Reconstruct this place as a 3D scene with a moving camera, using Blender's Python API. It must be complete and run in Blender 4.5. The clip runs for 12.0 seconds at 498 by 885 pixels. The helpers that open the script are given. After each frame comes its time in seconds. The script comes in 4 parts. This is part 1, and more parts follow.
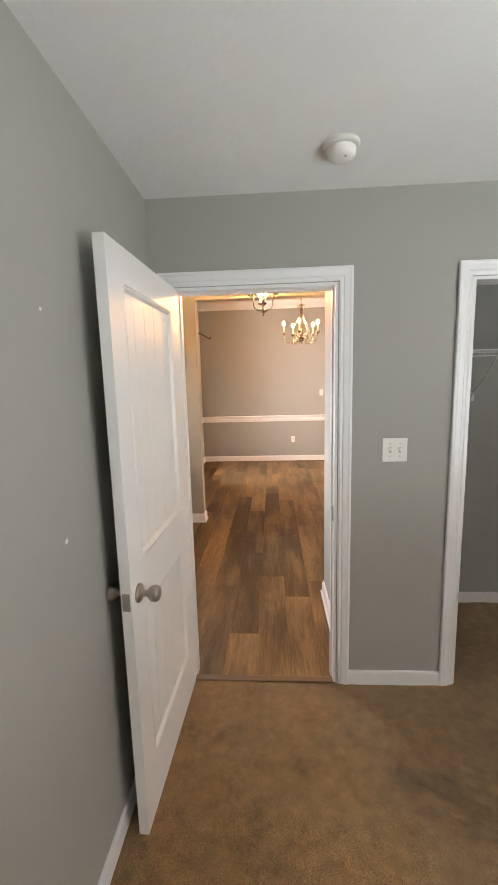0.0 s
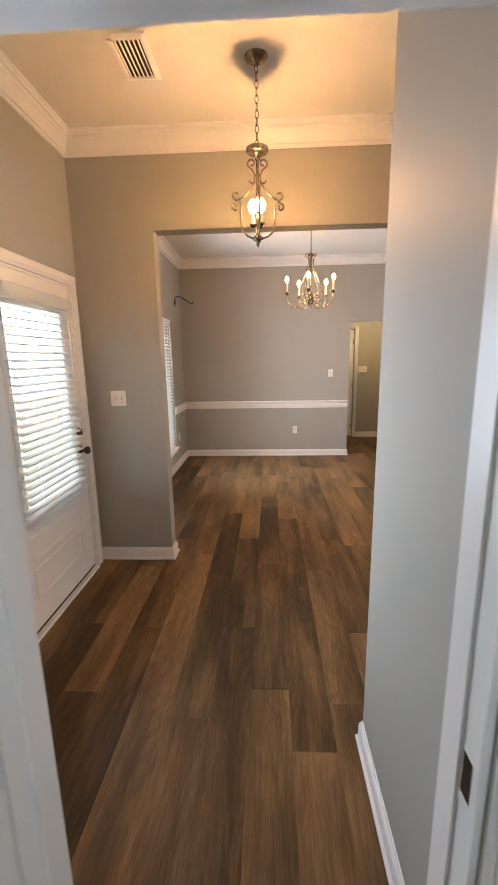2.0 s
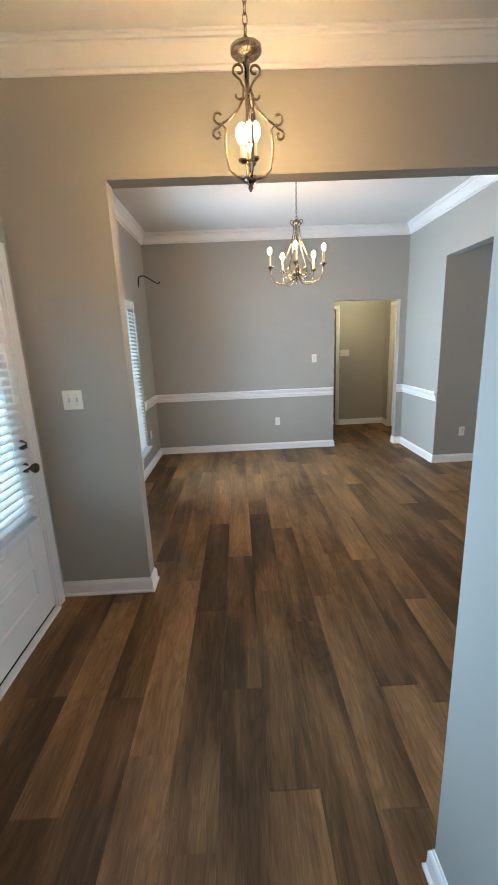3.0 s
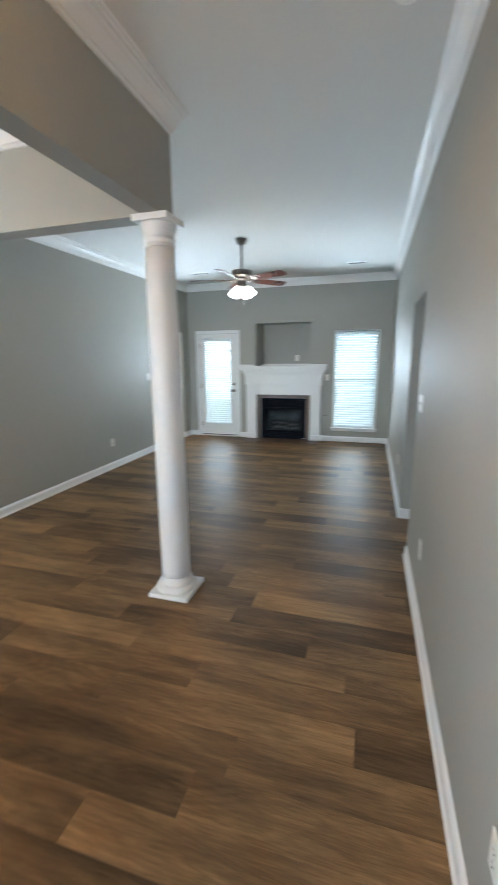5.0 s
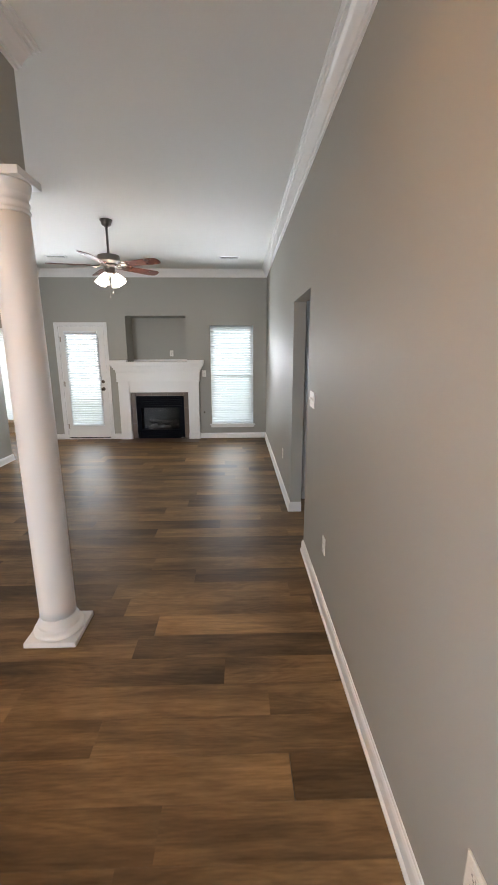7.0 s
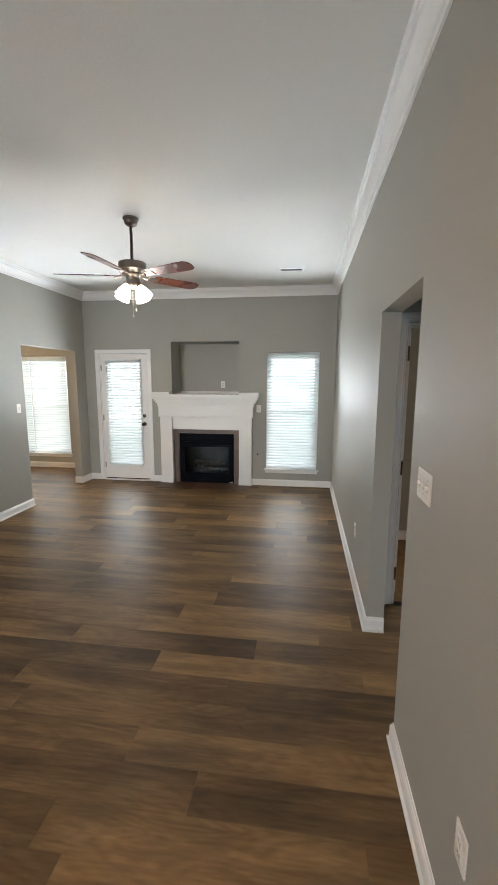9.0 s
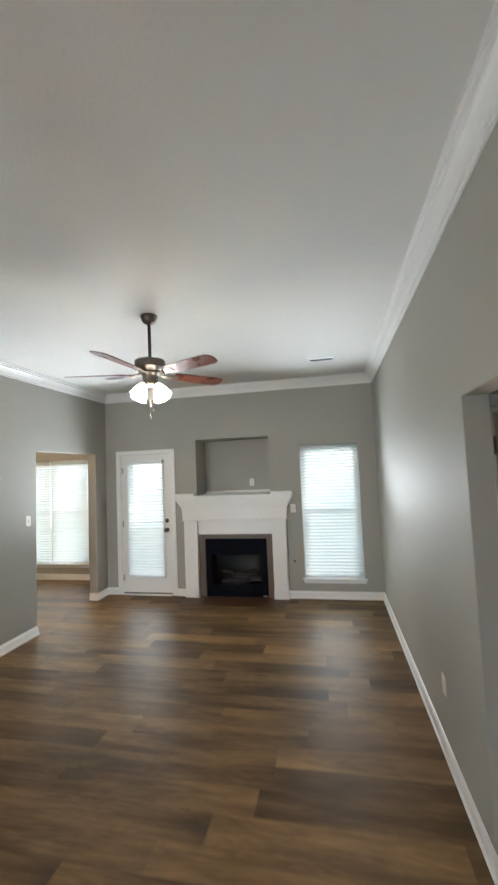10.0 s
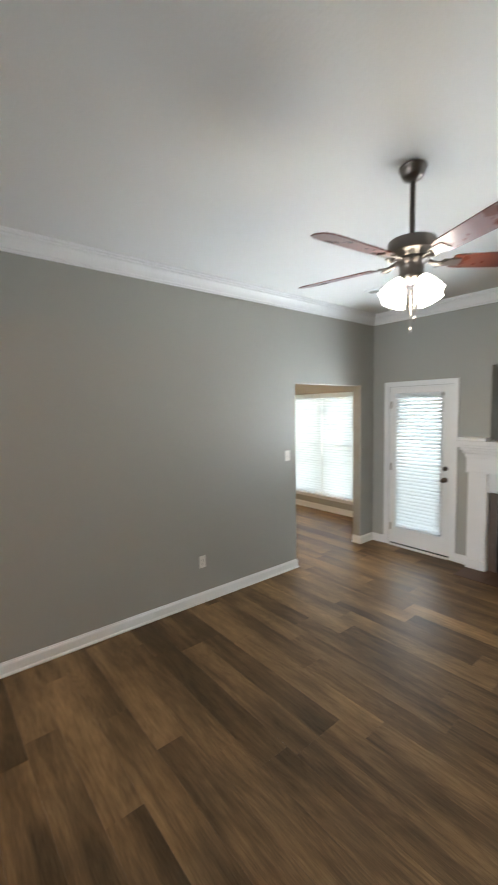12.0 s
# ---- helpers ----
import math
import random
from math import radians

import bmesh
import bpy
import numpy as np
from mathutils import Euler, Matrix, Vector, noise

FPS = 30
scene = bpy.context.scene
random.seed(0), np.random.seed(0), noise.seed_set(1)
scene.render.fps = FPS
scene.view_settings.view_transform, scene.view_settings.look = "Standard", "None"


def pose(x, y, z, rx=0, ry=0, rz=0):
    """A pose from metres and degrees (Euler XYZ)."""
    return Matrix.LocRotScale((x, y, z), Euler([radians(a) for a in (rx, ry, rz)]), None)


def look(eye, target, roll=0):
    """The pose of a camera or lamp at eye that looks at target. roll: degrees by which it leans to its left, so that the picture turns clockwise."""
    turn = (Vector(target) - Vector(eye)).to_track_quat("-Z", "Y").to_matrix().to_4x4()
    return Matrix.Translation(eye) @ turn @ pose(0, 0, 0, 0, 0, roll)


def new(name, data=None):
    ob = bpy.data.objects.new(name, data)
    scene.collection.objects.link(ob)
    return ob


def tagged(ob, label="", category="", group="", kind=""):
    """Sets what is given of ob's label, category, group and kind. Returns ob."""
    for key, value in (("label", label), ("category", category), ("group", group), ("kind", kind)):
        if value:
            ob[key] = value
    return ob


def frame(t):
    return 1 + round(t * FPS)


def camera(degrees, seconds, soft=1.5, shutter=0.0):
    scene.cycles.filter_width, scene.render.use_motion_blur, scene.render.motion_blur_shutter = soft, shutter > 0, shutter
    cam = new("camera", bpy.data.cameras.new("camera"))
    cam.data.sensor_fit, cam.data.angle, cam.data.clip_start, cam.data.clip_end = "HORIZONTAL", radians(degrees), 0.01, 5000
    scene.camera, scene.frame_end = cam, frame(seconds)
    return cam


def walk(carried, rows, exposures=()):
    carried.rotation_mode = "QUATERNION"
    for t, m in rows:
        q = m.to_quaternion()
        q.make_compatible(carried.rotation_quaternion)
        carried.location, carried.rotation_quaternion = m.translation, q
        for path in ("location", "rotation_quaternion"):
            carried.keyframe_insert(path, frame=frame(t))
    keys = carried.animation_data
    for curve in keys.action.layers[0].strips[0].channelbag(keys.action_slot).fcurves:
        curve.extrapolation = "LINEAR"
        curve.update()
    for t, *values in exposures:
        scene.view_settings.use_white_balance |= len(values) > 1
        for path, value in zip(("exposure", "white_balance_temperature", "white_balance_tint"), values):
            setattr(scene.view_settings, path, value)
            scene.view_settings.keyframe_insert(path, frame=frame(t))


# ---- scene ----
cam = camera(63.4, 12.0, shutter=0.3)
PATH = [
    (0, (0.393, 0.335, 1.605), (0.275, 2.308, 1.298), -1.5),
    (0.5, (0.405, 0.601, 1.606), (0.316, 2.566, 1.245), -2.2),
    (1, (0.363, 0.982, 1.606), (0.461, 2.938, 1.199), -3.3),
    (1.5, (0.413, 1.399, 1.606), (0.318, 3.352, 1.186), -2.6),
    (2, (0.379, 1.774, 1.590), (0.278, 3.729, 1.177), -1.0),
    (2.5, (0.306, 2.123, 1.605), (0.316, 4.048, 1.062), -1.8),
    (2.7, (0.241, 2.199, 1.589), (0.229, 4.134, 1.082), -2.2),
    (4.3, (0.312, 3.239, 1.664), (1.338, 4.9, 1.228), -3.1),
    (4.5, (0.36, 3.367, 1.662), (1.607, 4.866, 1.218), -2.0),
    (5, (0.369, 3.546, 1.641), (2.242, 4.111, 1.223), -0.6),
    (5.5, (0.352, 3.671, 1.649), (2.306, 3.709, 1.224), 0.6),
    (6, (0.356, 3.725, 1.649), (2.309, 3.712, 1.217), 0.1),
    (6.5, (0.385, 3.744, 1.643), (2.338, 3.7, 1.215), 0.1),
    (6.7, (0.445, 3.74, 1.64), (2.393, 3.689, 1.191), -0.2),
    (8.3, (1.489, 3.72, 1.685), (3.468, 3.737, 1.392), -0.9),
    (8.5, (1.625, 3.695, 1.687), (3.606, 3.769, 1.424), -1.4),
    (9, (1.945, 3.647, 1.69), (3.902, 3.914, 1.38), 0.2),
    (9.5, (2.27, 3.732, 1.708), (4.237, 4.031, 1.507), 0.1),
    (10, (2.552, 3.8, 1.792), (4.508, 4.193, 1.928), -2.4),
    (10.5, (2.817, 3.804, 1.896), (4.669, 4.476, 2.237), -1.2),
    (11, (3.054, 3.932, 1.901), (4.904, 4.668, 2.086), -3.0),
    (11.5, (3.242, 4.031, 1.852), (4.916, 5.125, 1.859), -3.1),
    (12, (3.453, 4.034, 1.837), (4.714, 5.578, 1.673), -1.0),
]
walk(cam, [(t, look(eye, target, roll)) for t, eye, target, roll in PATH],
     [(0.0, 1.46, 7700, 20), (0.5, 1.42, 7800, 21), (1.0, 1.34, 7700, 21), (1.5, 0.98, 7500, 18), (2.0, 0.90, 6700, 15), (2.5, 0.91, 5600, 6), (2.7, 0.92, 5250, 3), (4.3, 1.10, 5200, -3), (4.6, 1.10, 5250, -2), (5.0, 1.1, 5600, 0),
      (5.5, 0.97, 6250, 9), (6.5, 0.98, 6550, 11), (8.5, 1.10, 6600, 9), (10.5, 0.95, 6450, 6), (12.0, 1.03, 6350, 7)])

# ---- world, sun, daylight, exposure ----
world = bpy.data.worlds.new("world")
scene.world = world
world.use_nodes = True
wn = world.node_tree.nodes
sky = wn.new("ShaderNodeTexSky")
sky.sky_type, sky.sun_disc = "NISHITA", False
sky.sun_elevation, sky.sun_rotation = radians(52), radians(160)
wn["Background"].inputs[1].default_value = 0.12
world.node_tree.links.new(sky.outputs[0], wn["Background"].inputs[0])

sun = new("sun", bpy.data.lights.new("sun", "SUN"))
sun.data.energy, sun.data.angle, sun.data.color = 3.0, radians(0.5), (1.0, 0.95, 0.88)
sun.matrix_world = look((0, 0, 12), (-3.2, 8.8, 0))


def daylight(name, place, target, width, height, watts, colour=(0.86, 0.93, 1.0), spread=180):
    """A lamp that stands for the sky's light, in or before a window's opening."""
    ob = new(name, bpy.data.lights.new(name, "AREA"))
    ob.data.shape, ob.data.size, ob.data.size_y = "RECTANGLE", width, height
    ob.data.energy, ob.data.color, ob.data.spread = watts, colour, radians(spread)
    ob.matrix_world = look(place, target)
    return ob


def slatted_daylight(name, x, y, z, into, width, height, straight, thrown_up, colour=(0.86, 0.93, 1.0)):
    """Lamps for daylight through a slatted blind: one straight in, one added indoors, tilted up at the ceiling."""
    daylight(name, (x + into * 0.03, y, z), (x + into * 3, y, z - 0.2), width, height, straight, colour, spread=95)
    daylight(name + "_thrown_up", (x + into * 0.20, y, z + 0.2), (x + into * 1.20, y, z + 0.85), width, 0.6, thrown_up, colour, spread=100)


def bulb_light(name, place, watts, radius, colour):
    ob = new(name, bpy.data.lights.new(name, "POINT"))
    ob.data.energy, ob.data.shadow_soft_size, ob.data.color = watts, radius, colour
    ob.location = place
    return ob


slatted_daylight("daylight_living_window", 8.25, 3.90, 1.25, -1, 0.60, 1.80, 3.2, 7.5)
slatted_daylight("daylight_patio_door", 8.19, 6.572, 1.15, -1, 0.55, 1.70, 3.5, 11.5)
slatted_daylight("daylight_nook_window", 8.98, 8.785, 1.22, -1, 1.49, 1.80, 5, 8)
slatted_daylight("daylight_dining_window", -0.95, 7.085, 1.25, 1, 0.88, 1.80, 21, 7)
# this lamp hangs indoors, clear of the blind, and is aimed by hand
daylight("daylight_front_door", (-0.70, 4.155, 1.35), (0.9, 3.3, 1.2), 0.55, 1.10, 9.0, (0.66, 0.83, 1.0), 110)
# warm-tinted lamp at the window, strengthened as fill for the vestibule
daylight("daylight_main_bedroom_window", (8.46, 0.96, 1.4), (0, 0.96, 1.3), 0.90, 1.55, 28, (1.0, 0.84, 0.62))
daylight("daylight_bedroom_window", (2.96, -0.5, 1.35), (0.0, 1.2, 1.4), 1.50, 1.40, 3.0, (1.0, 0.93, 0.84))
# added fill lamp inside the room that brightens the bedroom ceiling
daylight("daylight_bedroom_window_thrown_up", (2.40, -0.3, 1.0), (1.5, 0.5, 2.7), 1.5, 0.5, 17, (0.68, 0.87, 1.0), 125)
WARM = (1.0, 0.50, 0.18)
for k in range(3):
    turned = radians(72 + 120 * k)
    bulb_light("pendant_bulb_light", (0.326 + 0.028 * math.cos(turned), 4.13 + 0.028 * math.sin(turned), 2.375), 7.6, 0.014, WARM)
bulb_light("chandelier_bulb_light", (0.825, 6.3, 2.40), 23, 0.09, WARM)
bulb_light("fan_bulb_light", (5.48, 5.16, 2.36), 4.5, 0.07, (1.0, 0.86, 0.68))
# hall and nook lamps: unseen sources assumed for the warm light there
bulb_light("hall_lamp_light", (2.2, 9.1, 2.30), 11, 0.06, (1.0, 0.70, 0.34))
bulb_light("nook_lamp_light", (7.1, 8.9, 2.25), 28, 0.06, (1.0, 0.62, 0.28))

# ---- materials ----


def material(name, colour, rough=0.5, metal=0.0, vary=0.06, scale=3.0, bump=0.0, bump_scale=200.0, spec=0.5, bump_depth=0.002):
    """Paint-like surface: a base colour with soft large variation and fine relief."""
    m = bpy.data.materials.new(name)
    m.use_nodes = True
    n, l = m.node_tree.nodes, m.node_tree.links
    b = n["Principled BSDF"]
    b.inputs["Roughness"].default_value, b.inputs["Metallic"].default_value = rough, metal
    b.inputs["Specular IOR Level"].default_value = spec
    co = n.new("ShaderNodeTexCoord")
    big = n.new("ShaderNodeTexNoise")
    big.inputs["Scale"].default_value, big.inputs["Detail"].default_value = scale, 5
    l.new(co.outputs["Object"], big.inputs["Vector"])
    ramp = n.new("ShaderNodeMapRange")
    ramp.inputs["To Min"].default_value, ramp.inputs["To Max"].default_value = 1 - vary, 1 + vary
    l.new(big.outputs["Fac"], ramp.inputs["Value"])
    mul = n.new("ShaderNodeMix")
    mul.data_type, mul.blend_type = "RGBA", "MULTIPLY"
    mul.inputs["Factor"].default_value = 1
    mul.inputs["A"].default_value = (*colour, 1)
    l.new(ramp.outputs[0], mul.inputs["B"])
    l.new(mul.outputs["Result"], b.inputs["Base Color"])
    rr = n.new("ShaderNodeMapRange")
    rr.inputs["To Min"].default_value, rr.inputs["To Max"].default_value = rough * 0.85, min(1, rough * 1.15)
    l.new(big.outputs["Fac"], rr.inputs["Value"])
    l.new(rr.outputs[0], b.inputs["Roughness"])
    if bump:
        fine = n.new("ShaderNodeTexNoise")
        fine.inputs["Scale"].default_value, fine.inputs["Detail"].default_value = bump_scale, 3
        l.new(co.outputs["Object"], fine.inputs["Vector"])
        bp = n.new("ShaderNodeBump")
        bp.inputs["Strength"].default_value, bp.inputs["Distance"].default_value = bump, bump_depth
        l.new(fine.outputs["Fac"], bp.inputs["Height"])
        l.new(bp.outputs[0], b.inputs["Normal"])
    return m


def emitter(name, colour, strength):
    m = bpy.data.materials.new(name)
    m.use_nodes = True
    b = m.node_tree.nodes["Principled BSDF"]
    b.inputs["Base Color"].default_value = (0.9, 0.9, 0.88, 1)
    b.inputs["Emission Color"].default_value, b.inputs["Emission Strength"].default_value = (*colour, 1), strength
    return m


def plank_material():
    """Vinyl plank: tone by plank, long grain, darker cathedral streaks, satin sheen."""
    m = bpy.data.materials.new("wood_plank")
    m.use_nodes = True
    n, l = m.node_tree.nodes, m.node_tree.links
    b = n["Principled BSDF"]
    co, info = n.new("ShaderNodeTexCoord"), n.new("ShaderNodeObjectInfo")
    off = n.new("ShaderNodeVectorMath")
    off.operation = "MULTIPLY_ADD"
    comb = n.new("ShaderNodeCombineXYZ")
    for k in range(3):
        l.new(info.outputs["Random"], comb.inputs[k])
    off.inputs[1].default_value = (37, 91, 53)
    l.new(comb.outputs[0], off.inputs[0])
    l.new(co.outputs["Object"], off.inputs[2])

    def noise_tex(stretch, scale, detail, rough, distort=0.0):
        mp = n.new("ShaderNodeMapping")
        mp.inputs["Scale"].default_value = stretch
        l.new(off.outputs[0], mp.inputs["Vector"])
        t = n.new("ShaderNodeTexNoise")
        t.inputs["Scale"].default_value, t.inputs["Detail"].default_value = scale, detail
        t.inputs["Roughness"].default_value, t.inputs["Distortion"].default_value = rough, distort
        l.new(mp.outputs[0], t.inputs["Vector"])
        return t

    grain = noise_tex((1, 0.05, 1), 230, 5, 0.7)
    fibre = noise_tex((1, 0.05, 1), 60, 4, 0.6, 0.3)
    heart = noise_tex((1, 0.10, 1), 8.5, 5, 0.6, 0.25)
    cloud = noise_tex((1, 0.35, 1), 3.0, 3, 0.5)
    tone = n.new("ShaderNodeValToRGB")
    e = tone.color_ramp.elements
    e[0].position, e[0].color = 0.0, (0.044, 0.030, 0.018, 1)
    e[1].position, e[1].color = 1.0, (0.358, 0.219, 0.098, 1)
    for p, c in ((0.3, (0.084, 0.053, 0.028, 1)), (0.55, (0.170, 0.105, 0.052, 1)), (0.8, (0.250, 0.153, 0.073, 1))):
        e.new(p).color = c

    def spread_of(tex, f0, f1, lo, hi):
        r = n.new("ShaderNodeMapRange")
        r.interpolation_type = "SMOOTHSTEP"
        r.inputs["From Min"].default_value, r.inputs["From Max"].default_value = f0, f1
        r.inputs["To Min"].default_value, r.inputs["To Max"].default_value = lo, hi
        l.new(tex.outputs["Fac"], r.inputs["Value"])
        return r.outputs[0]

    def add(a, b, k=1.0):
        f = n.new("ShaderNodeMath")
        f.operation = "MULTIPLY_ADD"
        f.inputs[1].default_value = k
        l.new(a, f.inputs[0])
        l.new(b, f.inputs[2])
        return f.outputs[0]

    # darker heartwood bands within a plank, soft clouds, and a tone for each plank
    total = add(info.outputs["Random"], spread_of(heart, 0.37, 0.64, 0.16, 0.39), 0.38)
    total = add(spread_of(cloud, 0.32, 0.68, -0.09, 0.20), total)
    l.new(total, tone.inputs["Fac"])
    # growth rings: level lines of a stretched field
    ring_field = noise_tex((1, 0.16, 1), 5.0, 2, 0.4, 0.4)
    rings = n.new("ShaderNodeMath")
    rings.operation = "MULTIPLY"
    rings.inputs[1].default_value = 110
    l.new(ring_field.outputs["Fac"], rings.inputs[0])
    wave = n.new("ShaderNodeMath")
    wave.operation = "SINE"
    l.new(rings.outputs[0], wave.inputs[0])

    def times(src, tex, lo, hi, f0=0.3, f1=0.7):
        r = n.new("ShaderNodeMapRange")
        r.inputs["From Min"].default_value, r.inputs["From Max"].default_value = f0, f1
        r.inputs["To Min"].default_value, r.inputs["To Max"].default_value = lo, hi
        l.new(tex.outputs[0], r.inputs["Value"])
        mx = n.new("ShaderNodeMix")
        mx.data_type, mx.blend_type = "RGBA", "MULTIPLY"
        mx.inputs["Factor"].default_value = 1
        l.new(src, mx.inputs["A"])
        l.new(r.outputs[0], mx.inputs["B"])
        return mx.outputs["Result"]

    c = times(tone.outputs["Color"], fibre, 0.86, 1.17)
    c = times(c, grain, 0.72, 1.24)
    c = times(c, wave, 0.91, 1.04, -1.0, 0.6)
    l.new(c, b.inputs["Base Color"])
    r = n.new("ShaderNodeMapRange")
    r.inputs["To Min"].default_value, r.inputs["To Max"].default_value = 0.36, 0.52
    b.inputs["Specular IOR Level"].default_value = 0.11
    l.new(fibre.outputs["Fac"], r.inputs["Value"])
    l.new(r.outputs[0], b.inputs["Roughness"])
    bp = n.new("ShaderNodeBump")
    bp.inputs["Strength"].default_value, bp.inputs["Distance"].default_value = 0.25, 0.0008
    l.new(grain.outputs["Fac"], bp.inputs["Height"])
    l.new(bp.outputs[0], b.inputs["Normal"])
    return m


def carpet_material():
    """Worn tan-brown cut pile with darker trodden patches."""
    m = bpy.data.materials.new("carpet_pile")
    m.use_nodes = True
    n, l = m.node_tree.nodes, m.node_tree.links
    b = n["Principled BSDF"]
    b.inputs["Roughness"].default_value, b.inputs["Specular IOR Level"].default_value = 0.95, 0.1
    b.inputs["Sheen Weight"].default_value = 0.25
    co = n.new("ShaderNodeTexCoord")

    def tex(scale, detail, rough=0.5, distort=0.0):
        t = n.new("ShaderNodeTexNoise")
        t.inputs["Scale"].default_value, t.inputs["Detail"].default_value = scale, detail
        t.inputs["Roughness"].default_value, t.inputs["Distortion"].default_value = rough, distort
        l.new(co.outputs["Object"], t.inputs["Vector"])
        return t

    stain, mid, pile = tex(2.1, 8, 0.72, 0.6), tex(17, 6, 0.65), tex(300, 3)
    ramp = n.new("ShaderNodeValToRGB")
    e = ramp.color_ramp.elements
    e[0].position, e[0].color = 0.30, (0.120, 0.070, 0.026, 1)
    e[1].position, e[1].color = 0.60, (0.310, 0.182, 0.080, 1)
    e.new(0.42).color = (0.250, 0.142, 0.059, 1)
    l.new(stain.outputs["Fac"], ramp.inputs["Fac"])
    out = ramp.outputs["Color"]
    for t, lo, hi in ((mid, 0.70, 1.24), (pile, 0.50, 1.45)):
        r = n.new("ShaderNodeMapRange")
        r.inputs["From Min"].default_value, r.inputs["From Max"].default_value = 0.3, 0.7
        r.inputs["To Min"].default_value, r.inputs["To Max"].default_value = lo, hi
        l.new(t.outputs["Fac"], r.inputs["Value"])
        mx = n.new("ShaderNodeMix")
        mx.data_type, mx.blend_type = "RGBA", "MULTIPLY"
        mx.inputs["Factor"].default_value = 1
        l.new(out, mx.inputs["A"])
        l.new(r.outputs[0], mx.inputs["B"])
        out = mx.outputs["Result"]
    l.new(out, b.inputs["Base Color"])
    bp = n.new("ShaderNodeBump")
    bp.inputs["Strength"].default_value, bp.inputs["Distance"].default_value = 0.9, 0.006
    l.new(pile.outputs["Fac"], bp.inputs["Height"])
    l.new(bp.outputs[0], b.inputs["Normal"])
    return m


def glass_material(name="window_glass", tint=(1, 1, 1)):
    m = bpy.data.materials.new(name)
    m.use_nodes = True
    n, l = m.node_tree.nodes, m.node_tree.links
    n.remove(n["Principled BSDF"])
    g, t, mx, lw = n.new("ShaderNodeBsdfGlossy"), n.new("ShaderNodeBsdfTransparent"), n.new("ShaderNodeMixShader"), n.new("ShaderNodeLayerWeight")
    g.inputs["Roughness"].default_value = 0.02
    t.inputs["Color"].default_value = (*tint, 1)
    steep, gloss = n.new("ShaderNodeMath"), n.new("ShaderNodeMath")
    steep.operation, gloss.operation = "POWER", "MULTIPLY_ADD"
    steep.inputs[1].default_value = 4.0
    gloss.inputs[1].default_value, gloss.inputs[2].default_value = 0.55, 0.02
    l.new(lw.outputs["Facing"], steep.inputs[0])
    l.new(steep.outputs[0], gloss.inputs[0])
    l.new(gloss.outputs[0], mx.inputs[0])
    l.new(t.outputs[0], mx.inputs[1])
    l.new(g.outputs[0], mx.inputs[2])
    l.new(mx.outputs[0], n["Material Output"].inputs["Surface"])
    return m


def slat_material():
    """White blind slats that let a little light through."""
    m = bpy.data.materials.new("blind_slat")
    m.use_nodes = True
    n, l = m.node_tree.nodes, m.node_tree.links
    b = n["Principled BSDF"]
    b.inputs["Base Color"].default_value, b.inputs["Roughness"].default_value = (0.80, 0.83, 0.86, 1), 0.4
    t, mx = n.new("ShaderNodeBsdfTranslucent"), n.new("ShaderNodeMixShader")
    t.inputs["Color"].default_value = (0.90, 0.93, 0.95, 1)
    mx.inputs[0].default_value = 0.60
    l.new(b.outputs[0], mx.inputs[1])
    l.new(t.outputs[0], mx.inputs[2])
    l.new(mx.outputs[0], n["Material Output"].inputs["Surface"])
    return m


M_WALL = material("wall_paint", (0.372, 0.367, 0.336), 0.60, 0, 0.03, 1.3, 0.12, 260, 0.22)
M_CEIL = material("ceiling_paint", (0.705, 0.702, 0.68), 0.75, 0, 0.03, 1.5, 0.5, 60)
M_KNOCKDOWN = material("knockdown_ceiling_paint", (0.80, 0.80, 0.79), 0.7, 0, 0.04, 4.0, 0.8, 34, bump_depth=0.0035)
M_TRIM = material("trim_paint", (0.80, 0.80, 0.80), 0.34, 0, 0.03, 2.0, 0.05, 90)
M_DOOR = material("door_paint", (0.80, 0.79, 0.775), 0.32, 0, 0.025, 2.0, 0.06, 120)
M_COLUMN = material("column_paint", (0.80, 0.80, 0.81), 0.40, 0, 0.03, 2.0, 0.05, 60)
M_PLASTIC = material("switch_plastic", (0.80, 0.78, 0.73), 0.35, 0, 0.02)
M_NICKEL = material("brushed_nickel", (0.42, 0.38, 0.34), 0.30, 1.0, 0.08, 30)
M_BRONZE = material("dark_bronze", (0.10, 0.075, 0.055), 0.38, 0.9, 0.1, 20)
M_BLACK = material("black_metal", (0.004, 0.005, 0.009), 0.45, 0.0, 0.1, 6, spec=0.04)
M_DARK = material("dark_gap", (0.02, 0.018, 0.016), 0.8)
M_PLANK = plank_material()
M_CARPET = carpet_material()
M_GLASS = glass_material()
M_FIREGLASS = glass_material("smoked_fire_glass", (0.55, 0.58, 0.62))
M_SLAT = slat_material()

# ---- building helpers ----


def add_box(bm, x0, x1, y0, y1, z0, z1, bevel=0.0, turn=None):
    made = bmesh.ops.create_cube(bm, size=1)["verts"]
    for v in made:
        v.co = Vector(((x0 + x1) / 2 + v.co.x * (x1 - x0), (y0 + y1) / 2 + v.co.y * (y1 - y0), (z0 + z1) / 2 + v.co.z * (z1 - z0)))
    if bevel:
        edges = list({e for v in made for e in v.link_edges})
        made = list({v for f in bmesh.ops.bevel(bm, geom=edges, offset=bevel, segments=2, affect="EDGES", profile=0.5)["faces"] for v in f.verts} | {v for v in made if v.is_valid})
    if turn:
        bmesh.ops.transform(bm, matrix=turn, verts=made)
    return made


def boxes(*items, bevel=0.0):
    bm = bmesh.new()
    for it in items:
        add_box(bm, *it, bevel=bevel)
    return bm


